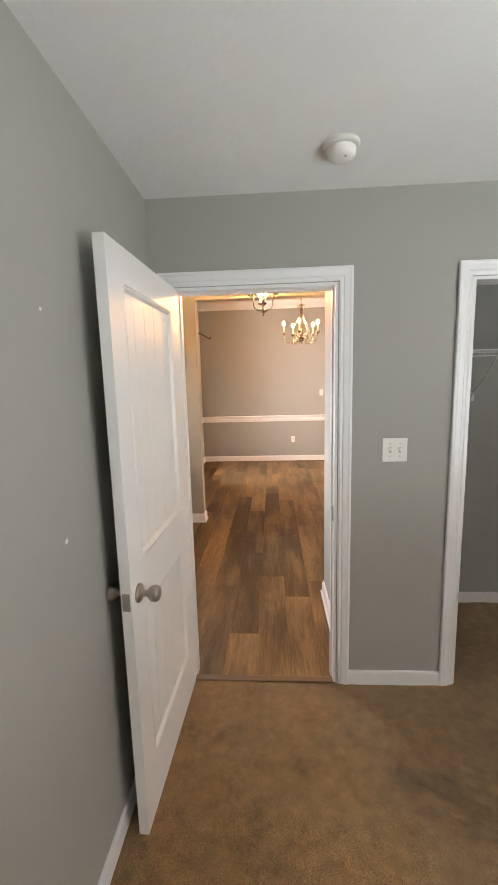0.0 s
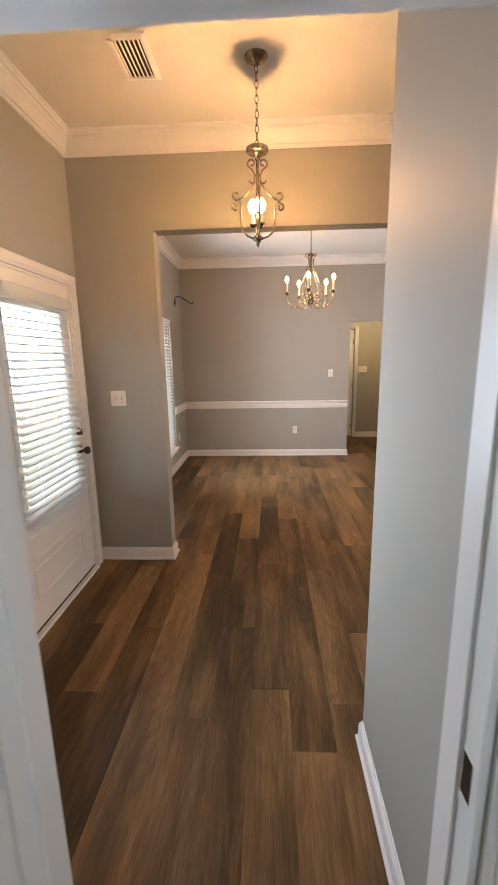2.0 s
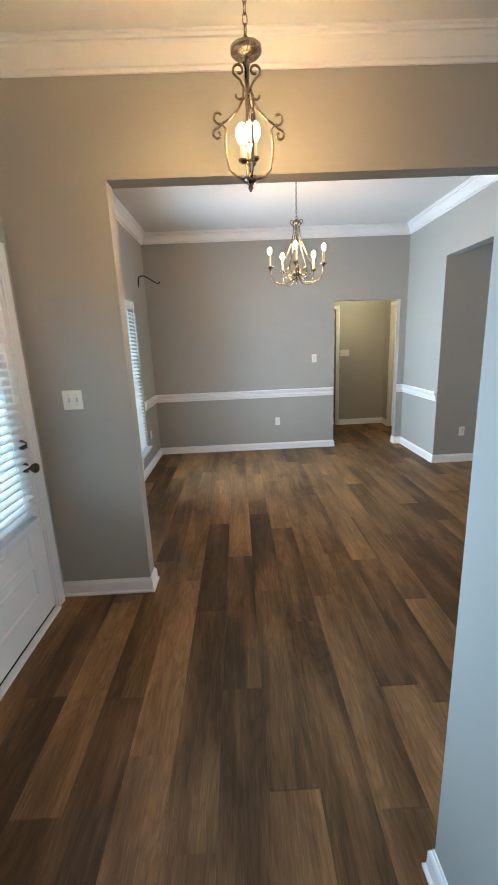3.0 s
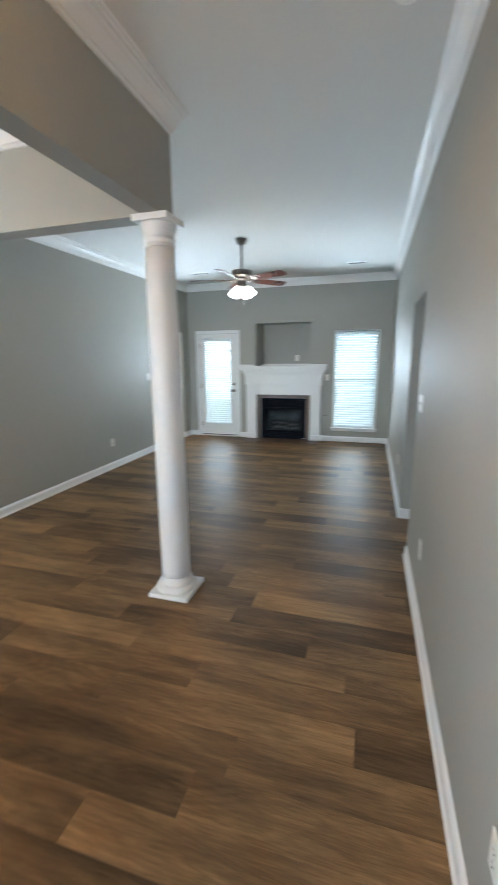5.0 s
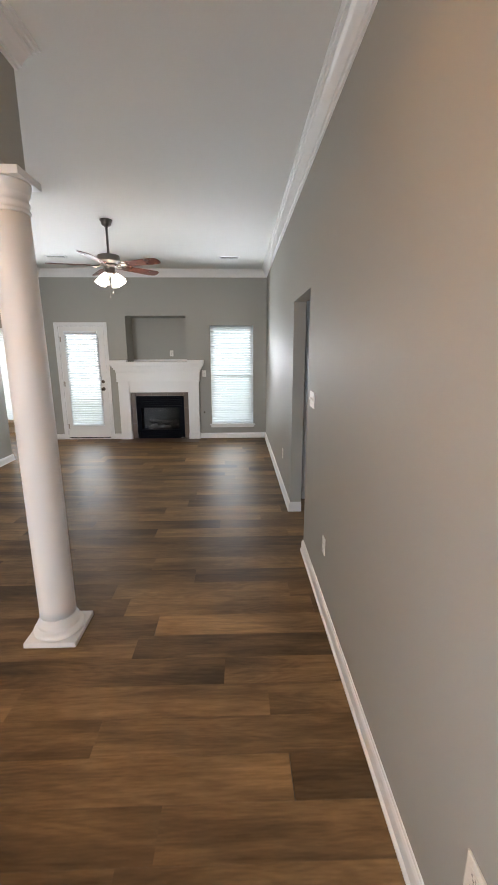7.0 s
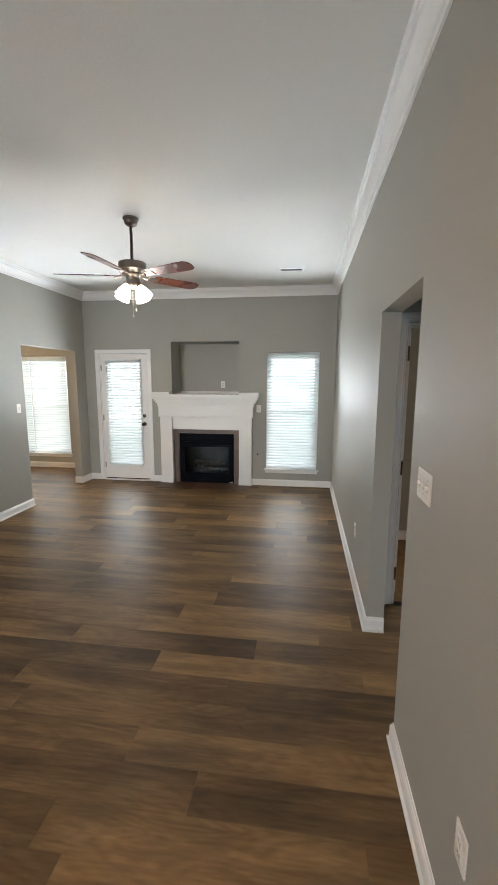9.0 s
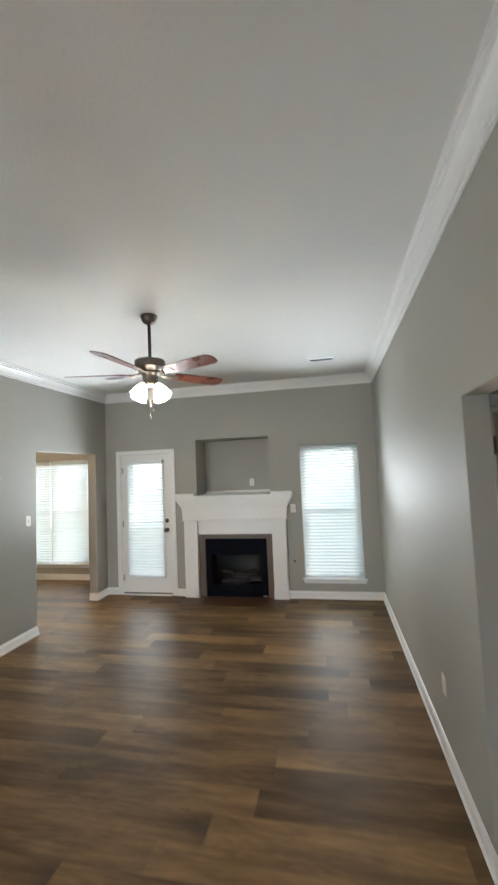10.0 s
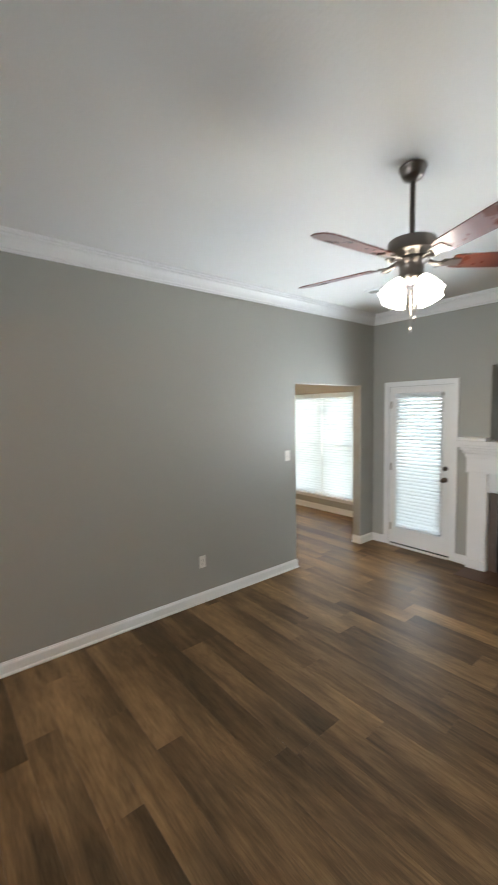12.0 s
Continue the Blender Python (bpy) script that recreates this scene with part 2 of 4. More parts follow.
def mesh_from(bm, name, mat, smooth=False):
    bmesh.ops.recalc_face_normals(bm, faces=bm.faces)
    me = bpy.data.meshes.new(name)
    bm.to_mesh(me)
    bm.free()
    me.materials.append(mat)
    if smooth:
        for p in me.polygons:
            p.use_smooth = True
    return me


def part(name, bm, mat, parent=None, label="", smooth=False, kind="", category="", m=None):
    ob = new(name, mesh_from(bm, name, mat, smooth))
    ob.parent = parent
    if m is not None:
        ob.matrix_basis = m
    return tagged(ob, label, category, "", kind)


def thing(name, label, category, m=None, group="", kind=""):
    """An empty at the thing's base, under which its parts hang."""
    ob = new(name)
    ob.empty_display_size = 0.05
    if m is not None:
        ob.matrix_basis = m
    return tagged(ob, label, category, group, kind)


def lathe(bm, profile, seg=32, m=None):
    """Turn a profile of (radius, height) about the z axis."""
    rings = []
    for r, z in profile:
        rings.append([bm.verts.new((r * math.cos(2 * math.pi * k / seg), r * math.sin(2 * math.pi * k / seg), z)) for k in range(seg)])
    for a, b in zip(rings, rings[1:]):
        for k in range(seg):
            bm.faces.new((a[k], a[(k + 1) % seg], b[(k + 1) % seg], b[k]))
    bm.faces.new(rings[0][::-1])
    bm.faces.new(rings[-1])
    if m is not None:
        bmesh.ops.transform(bm, matrix=m, verts=[v for r in rings for v in r])
    return bm


def tube(bm, points, radius, seg=8, closed=False):
    """A round rod along points."""
    pts = [Vector(p) for p in points]
    rings, ref = [], None
    for i, p in enumerate(pts):
        a = pts[i - 1] if i or closed else p
        b = pts[(i + 1) % len(pts)] if i < len(pts) - 1 or closed else p
        d = (b - a).normalized()
        if ref is None or abs(ref.dot(d)) > 0.98:
            ref = Vector((0, 0, 1)) if abs(d.z) < 0.9 else Vector((1, 0, 0))
        u = d.cross(ref).normalized()
        ref = u.cross(d).normalized()
        r = radius[i] if isinstance(radius, (list, tuple)) else radius
        rings.append([bm.verts.new(p + r * (math.cos(2 * math.pi * k / seg) * u + math.sin(2 * math.pi * k / seg) * ref)) for k in range(seg)])
    pairs = list(zip(rings, rings[1:])) + ([(rings[-1], rings[0])] if closed else [])
    for a, b in pairs:
        for k in range(seg):
            bm.faces.new((a[k], a[(k + 1) % seg], b[(k + 1) % seg], b[k]))
    if not closed:
        bm.faces.new(rings[0][::-1])
        bm.faces.new(rings[-1])
    return bm


def moulding_run(name, points, profile, mat, label, side=1, closed=False):
    """A moulding that follows a plan polyline with mitred corners. side: +1 puts it to the left of the way."""
    pts = [Vector((x, y)) for x, y in points]
    bm = bmesh.new()
    rings = []
    count = len(pts)
    for i, p in enumerate(pts):
        d0 = (p - pts[i - 1]).normalized() if i or closed else None
        d1 = (pts[(i + 1) % count] - p).normalized() if i < count - 1 or closed else None
        d0, d1 = d0 or d1, d1 or d0
        n0, n1 = Vector((-d0.y, d0.x)) * side, Vector((-d1.y, d1.x)) * side
        mit = (n0 + n1) / (1 + n0.dot(n1))
        rings.append([bm.verts.new((p.x + mit.x * o, p.y + mit.y * o, h)) for o, h in profile])
    k = len(profile)
    pairs = list(zip(rings, rings[1:])) + ([(rings[-1], rings[0])] if closed else [])
    for a, b in pairs:
        for i in range(k):
            bm.faces.new((a[i], a[(i + 1) % k], b[(i + 1) % k], b[i]))
    if not closed:
        bm.faces.new(rings[0][::-1])
        bm.faces.new(rings[-1])
    return part(name, bm, mat, None, label, kind="structure", category="trim")


def wall(name, axis, c0, c1, a0, a1, z0, z1, openings=(), label="grey-beige painted plaster wall", mat=None):
    """A wall with through openings. axis: the direction along which it runs; c0, c1 its two faces; openings: (a0, a1, z0, z1)."""
    us = sorted({a0, a1, *[v for o in openings for v in o[:2]]})
    vs = sorted({z0, z1, *[v for o in openings for v in o[2:]]})
    solid = {}
    for i in range(len(us) - 1):
        for j in range(len(vs) - 1):
            um, vm = (us[i] + us[i + 1]) / 2, (vs[j] + vs[j + 1]) / 2
            solid[i, j] = not any(o[0] < um < o[1] and o[2] < vm < o[3] for o in openings)
    bm = bmesh.new()
    cache = {}

    def vert(u, c, v):
        key = (u, c, v)
        if key not in cache:
            cache[key] = bm.verts.new((u, c, v) if axis == "x" else (c, u, v))
        return cache[key]

    for (i, j), full in solid.items():
        if not full:
            continue
        u0, u1, v0, v1 = us[i], us[i + 1], vs[j], vs[j + 1]
        for c in (c0, c1):
            bm.faces.new([vert(u, c, v) for u, v in ((u0, v0), (u1, v0), (u1, v1), (u0, v1))])
        for di, dj, ends in ((-1, 0, ((u0, v0), (u0, v1))), (1, 0, ((u1, v0), (u1, v1))), (0, -1, ((u0, v0), (u1, v0))), (0, 1, ((u0, v1), (u1, v1)))):
            if not solid.get((i + di, j + dj), False):
                (ua, va), (ub, vb) = ends
                bm.faces.new([vert(ua, c0, va), vert(ub, c0, vb), vert(ub, c1, vb), vert(ua, c1, va)])
    return part(name, bm, mat or M_WALL, None, label, kind="structure", category="wall")


# ---- setting: walls, floors, ceilings ----
ZC = 3.05
XW = -0.985
Y0, Y1 = 2.28, 2.40
YB0, YB1 = 4.755, 4.875
XB0, XB1 = 2.67, 2.82
YS = 3.195
YL, YL2 = 7.228, 7.348
XE = 8.26
YD = 8.27
XN = 9.0
BEAM = 2.455
WL = "grey-beige painted plaster wall"


def ceiling(name, x0, x1, y0, y1, z, label, mat=None):
    return part(name, boxes((x0, x1, y0, y1, z, z + 0.1)), mat or M_CEIL, None, label, kind="structure", category="ceiling")


# first bedroom and its closet
XBL = -0.17
wall("wall_bedroom_front", "x", Y0, Y1, XW - 0.15, 3.0, 0, ZC, [(-0.06, 0.704, 0, 2.035), (1.30, 2.75, 0, 2.035)])
wall("wall_bedroom_side", "y", XBL - 0.12, XBL, -3.0, Y0, 0, 2.60)
wall("wall_bedroom_far_side", "y", 3.0, 3.12, -3.0, 3.08, 0, ZC, [(-1.3, 0.3, 0.6, 2.05)])
wall("wall_bedroom_back", "x", -3.12, -3.0, XBL - 0.12, 3.12, 0, 2.60)
ceiling("ceiling_bedroom", XBL - 0.12, 3.12, -3.12, Y0, 2.425, "white knockdown-textured bedroom ceiling", M_KNOCKDOWN)
wall("wall_closet_side", "y", 0.76, 0.88, Y1, 3.08, 0, ZC)
ceiling("ceiling_closet", 0.88, 3.0, Y1, 3.08, 2.425, "white closet ceiling")

# entrance hall, dining room, living room
wall("wall_west", "y", XW - 0.15, XW, Y1, 10.92, 0, ZC, [(3.68, 4.63, 0, 2.09), (6.63, 7.54, 0.31, 2.13)])
wall("wall_entry_wing", "x", YB0, YB1, XW, XB1, 0, ZC, [(-0.41, XB1, 0, BEAM)], "grey-beige painted wing wall and beam")
wall("wall_dining_side_beam", "y", XB0, XB1, YB1, YD, 0, ZC, [(YB1, YL, 0, BEAM)], "grey-beige painted wall end and beam")
wall("wall_south", "x", 3.08, YS, 0.76, XE + 0.15, 0, ZC, [(3.685, 4.555, 0, 2.092)])
wall("wall_living_north", "x", YL, YL2, XB1, XE, 0, ZC, [(6.74, 7.975, 0, 2.12)])
wall("wall_end", "y", XE, XE + 0.15, YS, YL2, 0, ZC, [(3.432, 4.236, 0.27, 2.10), (4.67, 5.763, 1.40, 2.27), (4.75, 5.655, 0.0, 0.82), (6.165, 6.98, 0, 2.09)])
wall("wall_dining_north", "x", YD, YD + 0.12, XW, 5.4, 0, ZC, [(1.634, 2.575, 0, 2.105)])
ceiling("ceiling_main", XW - 0.15, XE + 0.15, Y1, 10.92, ZC, "white painted flat ceiling")

# hall behind the dining room
YH = 9.82
wall("wall_hall_back", "x", YH, YH + 0.12, XW, 4.2, 0, 2.6, [(1.20, 2.03, 0, 2.09)])
wall("wall_hall_side", "y", 2.93, 3.05, YD + 0.12, YH, 0, 2.6, [(8.72, 9.48, 0, 2.09)])
ceiling("ceiling_hall", XW, 4.2, YD + 0.12, 10.8, 2.44, "white hall ceiling")
wall("wall_hall_closet", "y", 3.75, 3.87, YD + 0.12, YH, 0, 2.6)
wall("wall_far_north", "x", 10.8, 10.92, XW, XN, 0, ZC)

# breakfast nook
wall("wall_nook_east", "y", XN, XN + 0.15, YL, 10.92, 0, ZC, [(8.03, 9.54, 0.27, 2.10)])
wall("wall_nook_south", "x", YL, YL2, XE + 0.15, XN, 0, ZC)
wall("wall_nook_west", "y", 5.28, 5.40, YL2, 10.8, 0, ZC)
ceiling("ceiling_nook", 5.40, XN, YL2, 10.8, 2.44, "white breakfast nook ceiling")
part("roof_nook", boxes((XE + 0.15, XN + 0.15, YL, 10.92, ZC, ZC + 0.1)), M_CEIL, None, "white roof slab over the nook", kind="structure", category="ceiling")

# vestibule and main bedroom
XV = 4.92
wall("wall_vestibule_end", "y", XV, XV + 0.12, -0.6, 3.08, 0, ZC, [(2.15, 2.95, 0, 2.075)])
wall("wall_vestibule_back", "x", 1.2, 1.32, 3.12, XV, 0, ZC)
ceiling("ceiling_vestibule", 3.12, XV, 1.32, 3.08, 2.44, "white vestibule ceiling")
wall("wall_main_bedroom_east", "y", 8.5, 8.65, -0.6, 3.08, 0, ZC, [(0.6, 1.55, 0.56, 2.15)])
wall("wall_main_bedroom_south", "x", -0.72, -0.6, XV, 8.65, 0, ZC)
wall("wall_main_bedroom_partition", "y", 6.24, 6.36, 2.32, 3.08, 0, 2.44)
ceiling("ceiling_main_bedroom", XV + 0.12, 8.5, -0.6, 3.08, 2.44, "white main bedroom ceiling")

# niche and firebox shells behind the end wall
part("niche_shell", boxes((XE + 0.15, XE + 0.52, 4.62, 4.67, 1.35, 2.33), (XE + 0.15, XE + 0.52, 5.763, 5.813, 1.35, 2.33), (XE + 0.15, XE + 0.52, 4.67, 5.763, 1.35, 1.40),
     (XE + 0.15, XE + 0.52, 4.67, 5.763, 2.27, 2.33), (XE + 0.47, XE + 0.52, 4.67, 5.763, 1.40, 2.27)), M_WALL, None, "grey-beige painted recessed wall niche", kind="structure", category="wall")

# ground and floors
M_GROUND = material("dry_lawn", (0.30, 0.30, 0.20), 0.9, 0, 0.3, 0.6, 0.5, 40)
part("ground", boxes((-400, 400, -400, 400, -0.6, -0.2)), M_GROUND, None, "sunlit pale lawn round the house", kind="structure", category="ground")


def backdrop_material():
    """Bright haze and pale trees far outside, overexposed from indoors."""
    m = bpy.data.materials.new("bright_outdoors")
    m.use_nodes = True
    n, l = m.node_tree.nodes, m.node_tree.links
    n.remove(n["Principled BSDF"])
    co, tex, ramp, em = n.new("ShaderNodeTexCoord"), n.new("ShaderNodeTexNoise"), n.new("ShaderNodeValToRGB"), n.new("ShaderNodeEmission")
    tex.inputs["Scale"].default_value, tex.inputs["Detail"].default_value = 0.7, 6
    ramp.color_ramp.elements[0].position, ramp.color_ramp.elements[0].color = 0.36, (0.42, 0.56, 0.60, 1)
    ramp.color_ramp.elements[1].position, ramp.color_ramp.elements[1].color = 0.56, (0.95, 0.99, 1.0, 1)
    l.new(co.outputs["Object"], tex.inputs["Vector"])
    l.new(tex.outputs["Fac"], ramp.inputs["Fac"])
    l.new(ramp.outputs["Color"], em.inputs["Color"])
    em.inputs["Strength"].default_value = 2.9
    l.new(em.outputs[0], n["Material Output"].inputs["Surface"])
    return m


M_OUT = backdrop_material()
part("backdrop_east", boxes((17.0, 17.1, -40, 60, -0.2, 25)), M_OUT, None, "bright hazy garden distance to the east", kind="structure", category="backdrop")
part("backdrop_west", boxes((-12.1, -12.0, -40, 90, -0.2, 25)), M_OUT, None, "bright hazy street distance to the west", kind="structure", category="backdrop")
floor = part("floor", boxes((XW - 0.15, XN + 0.15, -3.12, 10.92, -0.2, -0.012)), M_DARK, None, "dark subfloor under brown vinyl planks", kind="structure", category="floor")


def carpet(name, x0, x1, y0, y1, label):
    bm = bmesh.new()
    nx, ny = int((x1 - x0) / 0.05), int((y1 - y0) / 0.05)
    rows = [[bm.verts.new((x0 + (x1 - x0) * i / nx, y0 + (y1 - y0) * j / ny, 0.004 + 0.005 * noise.noise((i * 0.3, j * 0.3, 0)))) for i in range(nx + 1)] for j in range(ny + 1)]
    for j in range(ny):
        for i in range(nx):
            bm.faces.new((rows[j][i], rows[j][i + 1], rows[j + 1][i + 1], rows[j + 1][i]))
    return part(name, bm, M_CARPET, None, label, smooth=True, kind="structure", category="carpet")


carpet("carpet_bedroom", XBL, 3.0, -3.0, 2.285, "worn tan-brown cut-pile carpet with dark stains")
carpet("carpet_closet", 0.88, 3.0, 2.285, 3.08, "stained tan-brown closet carpet")
carpet("carpet_main_bedroom", XV + 0.03, 8.5, -0.6, 3.08, "tan-brown main bedroom carpet")
M_STRIP = material("wood_strip", (0.12, 0.070, 0.036), 0.4, 0, 0.15, 14)
part("threshold_trim", boxes((-0.05, 0.694, 2.272, 2.312, 0.0, 0.012), bevel=0.004), M_STRIP, None, "brown wooden transition strip at the carpet", kind="structure", category="trim")

# ---- mouldings ----
BASE = [(0, 0.0), (0.024, 0.0), (0.024, 0.010), (0.015, 0.020), (0.014, 0.075), (0.010, 0.086), (0.006, 0.090), (0.005, 0.098), (0, 0.10)]
CROWN = [(0, 2.920), (0.012, 2.920), (0.014, 2.938), (0.026, 2.940), (0.028, 2.950), (0.036, 2.972), (0.050, 2.996), (0.062, 3.008), (0.064, 3.022), (0.078, 3.024), (0.080, 3.038), (0.092, 3.040), (0.094, 3.0495), (0, 3.0495)]
CHAIR = [(0, 0.785), (0.012, 0.785), (0.014, 0.81), (0.022, 0.822), (0.020, 0.850), (0.034, 0.872), (0.036, 0.890), (0.028, 0.898), (0, 0.90)]


PLAIN_BASE = [(0, 0.0), (0.013, 0.0), (0.013, 0.070), (0.011, 0.077), (0.006, 0.080), (0, 0.080)]


def base_run(points, side=1, profile=BASE):
    return moulding_run("baseboard", points, profile, M_TRIM, "white painted wooden baseboard", side)


def crown_run(points, closed=False):
    return moulding_run("crown_trim", points, CROWN, M_TRIM, "white painted crown moulding", 1, closed)


def rail_run(points):
    return moulding_run("chair_rail_trim", points, CHAIR, M_TRIM, "white painted chair rail", 1)


base_run([(1.235, Y0), (0.766, Y0)], 1, PLAIN_BASE)
base_run([(-0.122, Y0), (XBL, Y0), (XBL, -3.0), (3.0, -3.0), (3.0, Y0)], 1, PLAIN_BASE)
base_run([(0.76, Y1), (0.76, YS), (3.685, YS), (3.685, 3.08)], 1)
base_run([(4.555, 3.08), (4.555, YS), (XE, YS), (XE, 4.47)], 1)
base_run([(XE, 5.96), (XE, 6.102)], 1)
base_run([(XE, 7.043), (XE, YL), (7.975, YL), (7.975, YL2)], 1)
base_run([(6.74, YL2), (6.74, YL), (XB0, YL), (XB0, YD), (2.575, YD), (2.575, YD + 0.12)], 1)
base_run([(1.634, YD + 0.12), (1.634, YD), (XW, YD), (XW, YB1), (-0.41, YB1), (-0.41, YB0), (XW, YB0)], 1)
base_run([(XW, 3.61), (XW, Y1), (-0.122, Y1)], 1)
base_run([(3.0, 3.08), (0.88, 3.08), (0.88, Y1)], 1, PLAIN_BASE)
base_run([(2.93, 9.548), (2.93, YH), (2.098, YH)], 1)
base_run([(XN, YL2), (XN, 10.8)], 1)
base_run([(6.36, 2.32), (6.24, 2.32), (6.24, 3.08)], 1)
base_run([(8.5, -0.6), (8.5, 3.08)], 1)
crown_run([(XW, Y1), (0.76, Y1), (0.76, YS), (XE, YS), (XE, YL), (XB1, YL), (XB1, YB0), (XW, YB0)], True)
crown_run([(XW, YB1), (XB0, YB1), (XB0, YD), (XW, YD)], True)
rail_run([(1.634, YD), (XW, YD), (XW, 7.545)])
rail_run([(XW, 6.625), (XW, YB1), (-0.41, YB1)])
rail_run([(XB0, YL), (XB0, YD), (2.575, YD)])


def sweep_frame(bm, path, profile):
    """A frame of trim in the local x-z plane: path of (x, z), profile of (offset to the left of the way, height out along +y)."""
    pts = [Vector(p) for p in path]
    rings = []
    for i, p in enumerate(pts):
        d0 = (p - pts[i - 1]).normalized() if i else (pts[1] - p).normalized()
        d1 = (pts[i + 1] - p).normalized() if i < len(pts) - 1 else d0
        n0, n1 = Vector((-d0.y, d0.x)), Vector((-d1.y, d1.x))
        mit = (n0 + n1) / (1 + n0.dot(n1))
        rings.append([bm.verts.new((p.x + mit.x * o, h, p.y + mit.y * o)) for o, h in profile])
    k = len(profile)
    for a, b in zip(rings, rings[1:]):
        for i in range(k):
            bm.faces.new((a[i], a[(i + 1) % k], b[(i + 1) % k], b[i]))
    bm.faces.new(rings[0][::-1])
    bm.faces.new(rings[-1])


CASING = [(0.0, 0.0), (0.0, 0.009), (0.008, 0.012), (0.018, 0.011), (0.022, 0.015), (0.044, 0.017), (0.052, 0.020), (0.061, 0.019), (0.061, 0.0)]


def casing(m, a0, a1, top, label="white painted door casing"):
    """Trim round a door opening on one face of a wall; m: frame with y out of the wall."""
    bm = bmesh.new()
    sweep_frame(bm, [(a0 - 0.004, 0), (a0 - 0.004, top + 0.004), (a1 + 0.004, top + 0.004), (a1 + 0.004, 0)], CASING)
    return part("door_trim", bm, M_TRIM, None, label, kind="structure", category="trim", m=m)


def jamb(m, a0, a1, top, depth, stop=True):
    """Lining of a door opening, with its stop; from the wall face (y 0) inwards."""
    t = 0.014
    items = [(a0, a0 + t, -depth - 0.002, 0.002, 0, top), (a1 - t, a1, -depth - 0.002, 0.002, 0, top), (a0 + t, a1 - t, -depth - 0.002, 0.002, top - t, top)]
    if stop:
        items += [(a0 + t, a0 + t + 0.006, -0.085, -0.05, 0, top - t), (a1 - t - 0.006, a1 - t, -0.085, -0.05, 0, top - t), (a0 + t + 0.006, a1 - t - 0.006, -0.085, -0.05, top - t - 0.006, top - t)]
    return part("jamb_trim", boxes(*items), M_TRIM, None, "white painted door jamb", kind="structure", category="trim", m=m)


# door trims
FRONT = pose(0, Y0, 0, 0, 0, 180)
casing(FRONT, -0.704, 0.06, 2.035)
jamb(FRONT, -0.704, 0.06, 2.035, 0.12)
casing(pose(0, Y1, 0), -0.06, 0.704, 2.035)
casing(FRONT, -2.75, -1.30, 2.035, "white painted closet door casing")
jamb(FRONT, -2.75, -1.30, 2.035, 0.12, False)
VEST = pose(XV, 0, 0, 0, 0, 90)
casing(VEST, 2.15, 2.95, 2.075)
jamb(VEST, 2.15, 2.95, 2.075, 0.12)
ENTRY = pose(XW, 0, 0, 0, 0, -90)
casing(ENTRY, -4.63, -3.68, 2.09)
jamb(ENTRY, -4.63, -3.68, 2.09, 0.15, False)
PATIO = pose(XE, 0, 0, 0, 0, 90)
casing(PATIO, 6.165, 6.98, 2.09)
jamb(PATIO, 6.165, 6.98, 2.09, 0.15, False)
HALLB = pose(0, YH, 0, 0, 0, 180)
casing(HALLB, -2.03, -1.20, 2.09)
HALLS = pose(2.93, 0, 0, 0, 0, 90)
casing(HALLS, 8.72, 9.48, 2.09)
jamb(HALLS, 8.72, 9.48, 2.09, 0.12)

# ---- things ----
# column


def build_column(m):
    t = thing("column", "white painted round column on a square plinth", "column", m)
    part("plinth", boxes((-0.147, 0.147, -0.147, 0.147, 0, 0.032), bevel=0.004), M_COLUMN, t)
    bm = bmesh.new()
    lathe(bm, [(0.136, 0.032), (0.141, 0.040), (0.140, 0.054), (0.130, 0.064), (0.119, 0.068), (0.115, 0.078), (0.118, 0.083), (0.117, 0.092), (0.108, 0.099), (0.103, 0.112), (0.100, 0.135)], 40)
    part("base_ring", bm, M_COLUMN, t, smooth=True)
    bm = bmesh.new()
    lathe(bm, [(0.100, 0.135), (0.0992, 0.2), (0.099, 0.85), (0.0965, 1.5), (0.092, 2.0), (0.088, 2.280)], 40)
    part("shaft", bm, M_COLUMN, t, smooth=True)
    bm = bmesh.new()
    lathe(bm, [(0.088, 2.280), (0.0935, 2.284), (0.096, 2.291), (0.0935, 2.298), (0.0885, 2.301), (0.0885, 2.314), (0.093, 2.318), (0.0940, 2.325), (0.093, 2.332), (0.0885, 2.336), (0.0885, 2.356), (0.096, 2.361), (0.099, 2.370), (0.104, 2.388), (0.107, 2.405), (0.107, 2.417)], 40)
    part("capital", bm, M_COLUMN, t, smooth=True)
    part("abacus", boxes((-0.114, 0.114, -0.114, 0.114, 2.417, BEAM - 0.001), bevel=0.003), M_COLUMN, t)
    return t


build_column(pose(2.74, 4.815, 0))

# door furniture


def knob(parent, m, both=False, mat=None):
    for s in ((1, -1) if both else (1,)):
        k = pose(0, 0, 0, -90 if s > 0 else 90)
        bm = bmesh.new()
        lathe(bm, [(0.032, 0), (0.032, 0.004), (0.028, 0.010), (0.014, 0.013), (0.011, 0.018), (0.011, 0.032), (0.020, 0.038), (0.027, 0.050), (0.028, 0.060), (0.024, 0.070), (0.012, 0.076), (0.001, 0.077)], 28, m @ (pose(0, 0, 0) if s > 0 else pose(0, -0.036, 0)) @ k)
        part("door_knob", bm, mat or M_NICKEL, parent, "dark bronze round knob" if mat else "brushed nickel round knob", smooth=True)


def hinge(parent, x, y, z, mat=None):
    bm = boxes((x - 0.016, x + 0.016, y - 0.002, y + 0.001, z - 0.045, z + 0.045))
    lathe(bm, [(0.006, z - 0.048), (0.006, z + 0.048)], 10, pose(x, y + 0.004, 0))
    part("hinge", bm, mat or M_NICKEL, parent, "brushed nickel hinge")


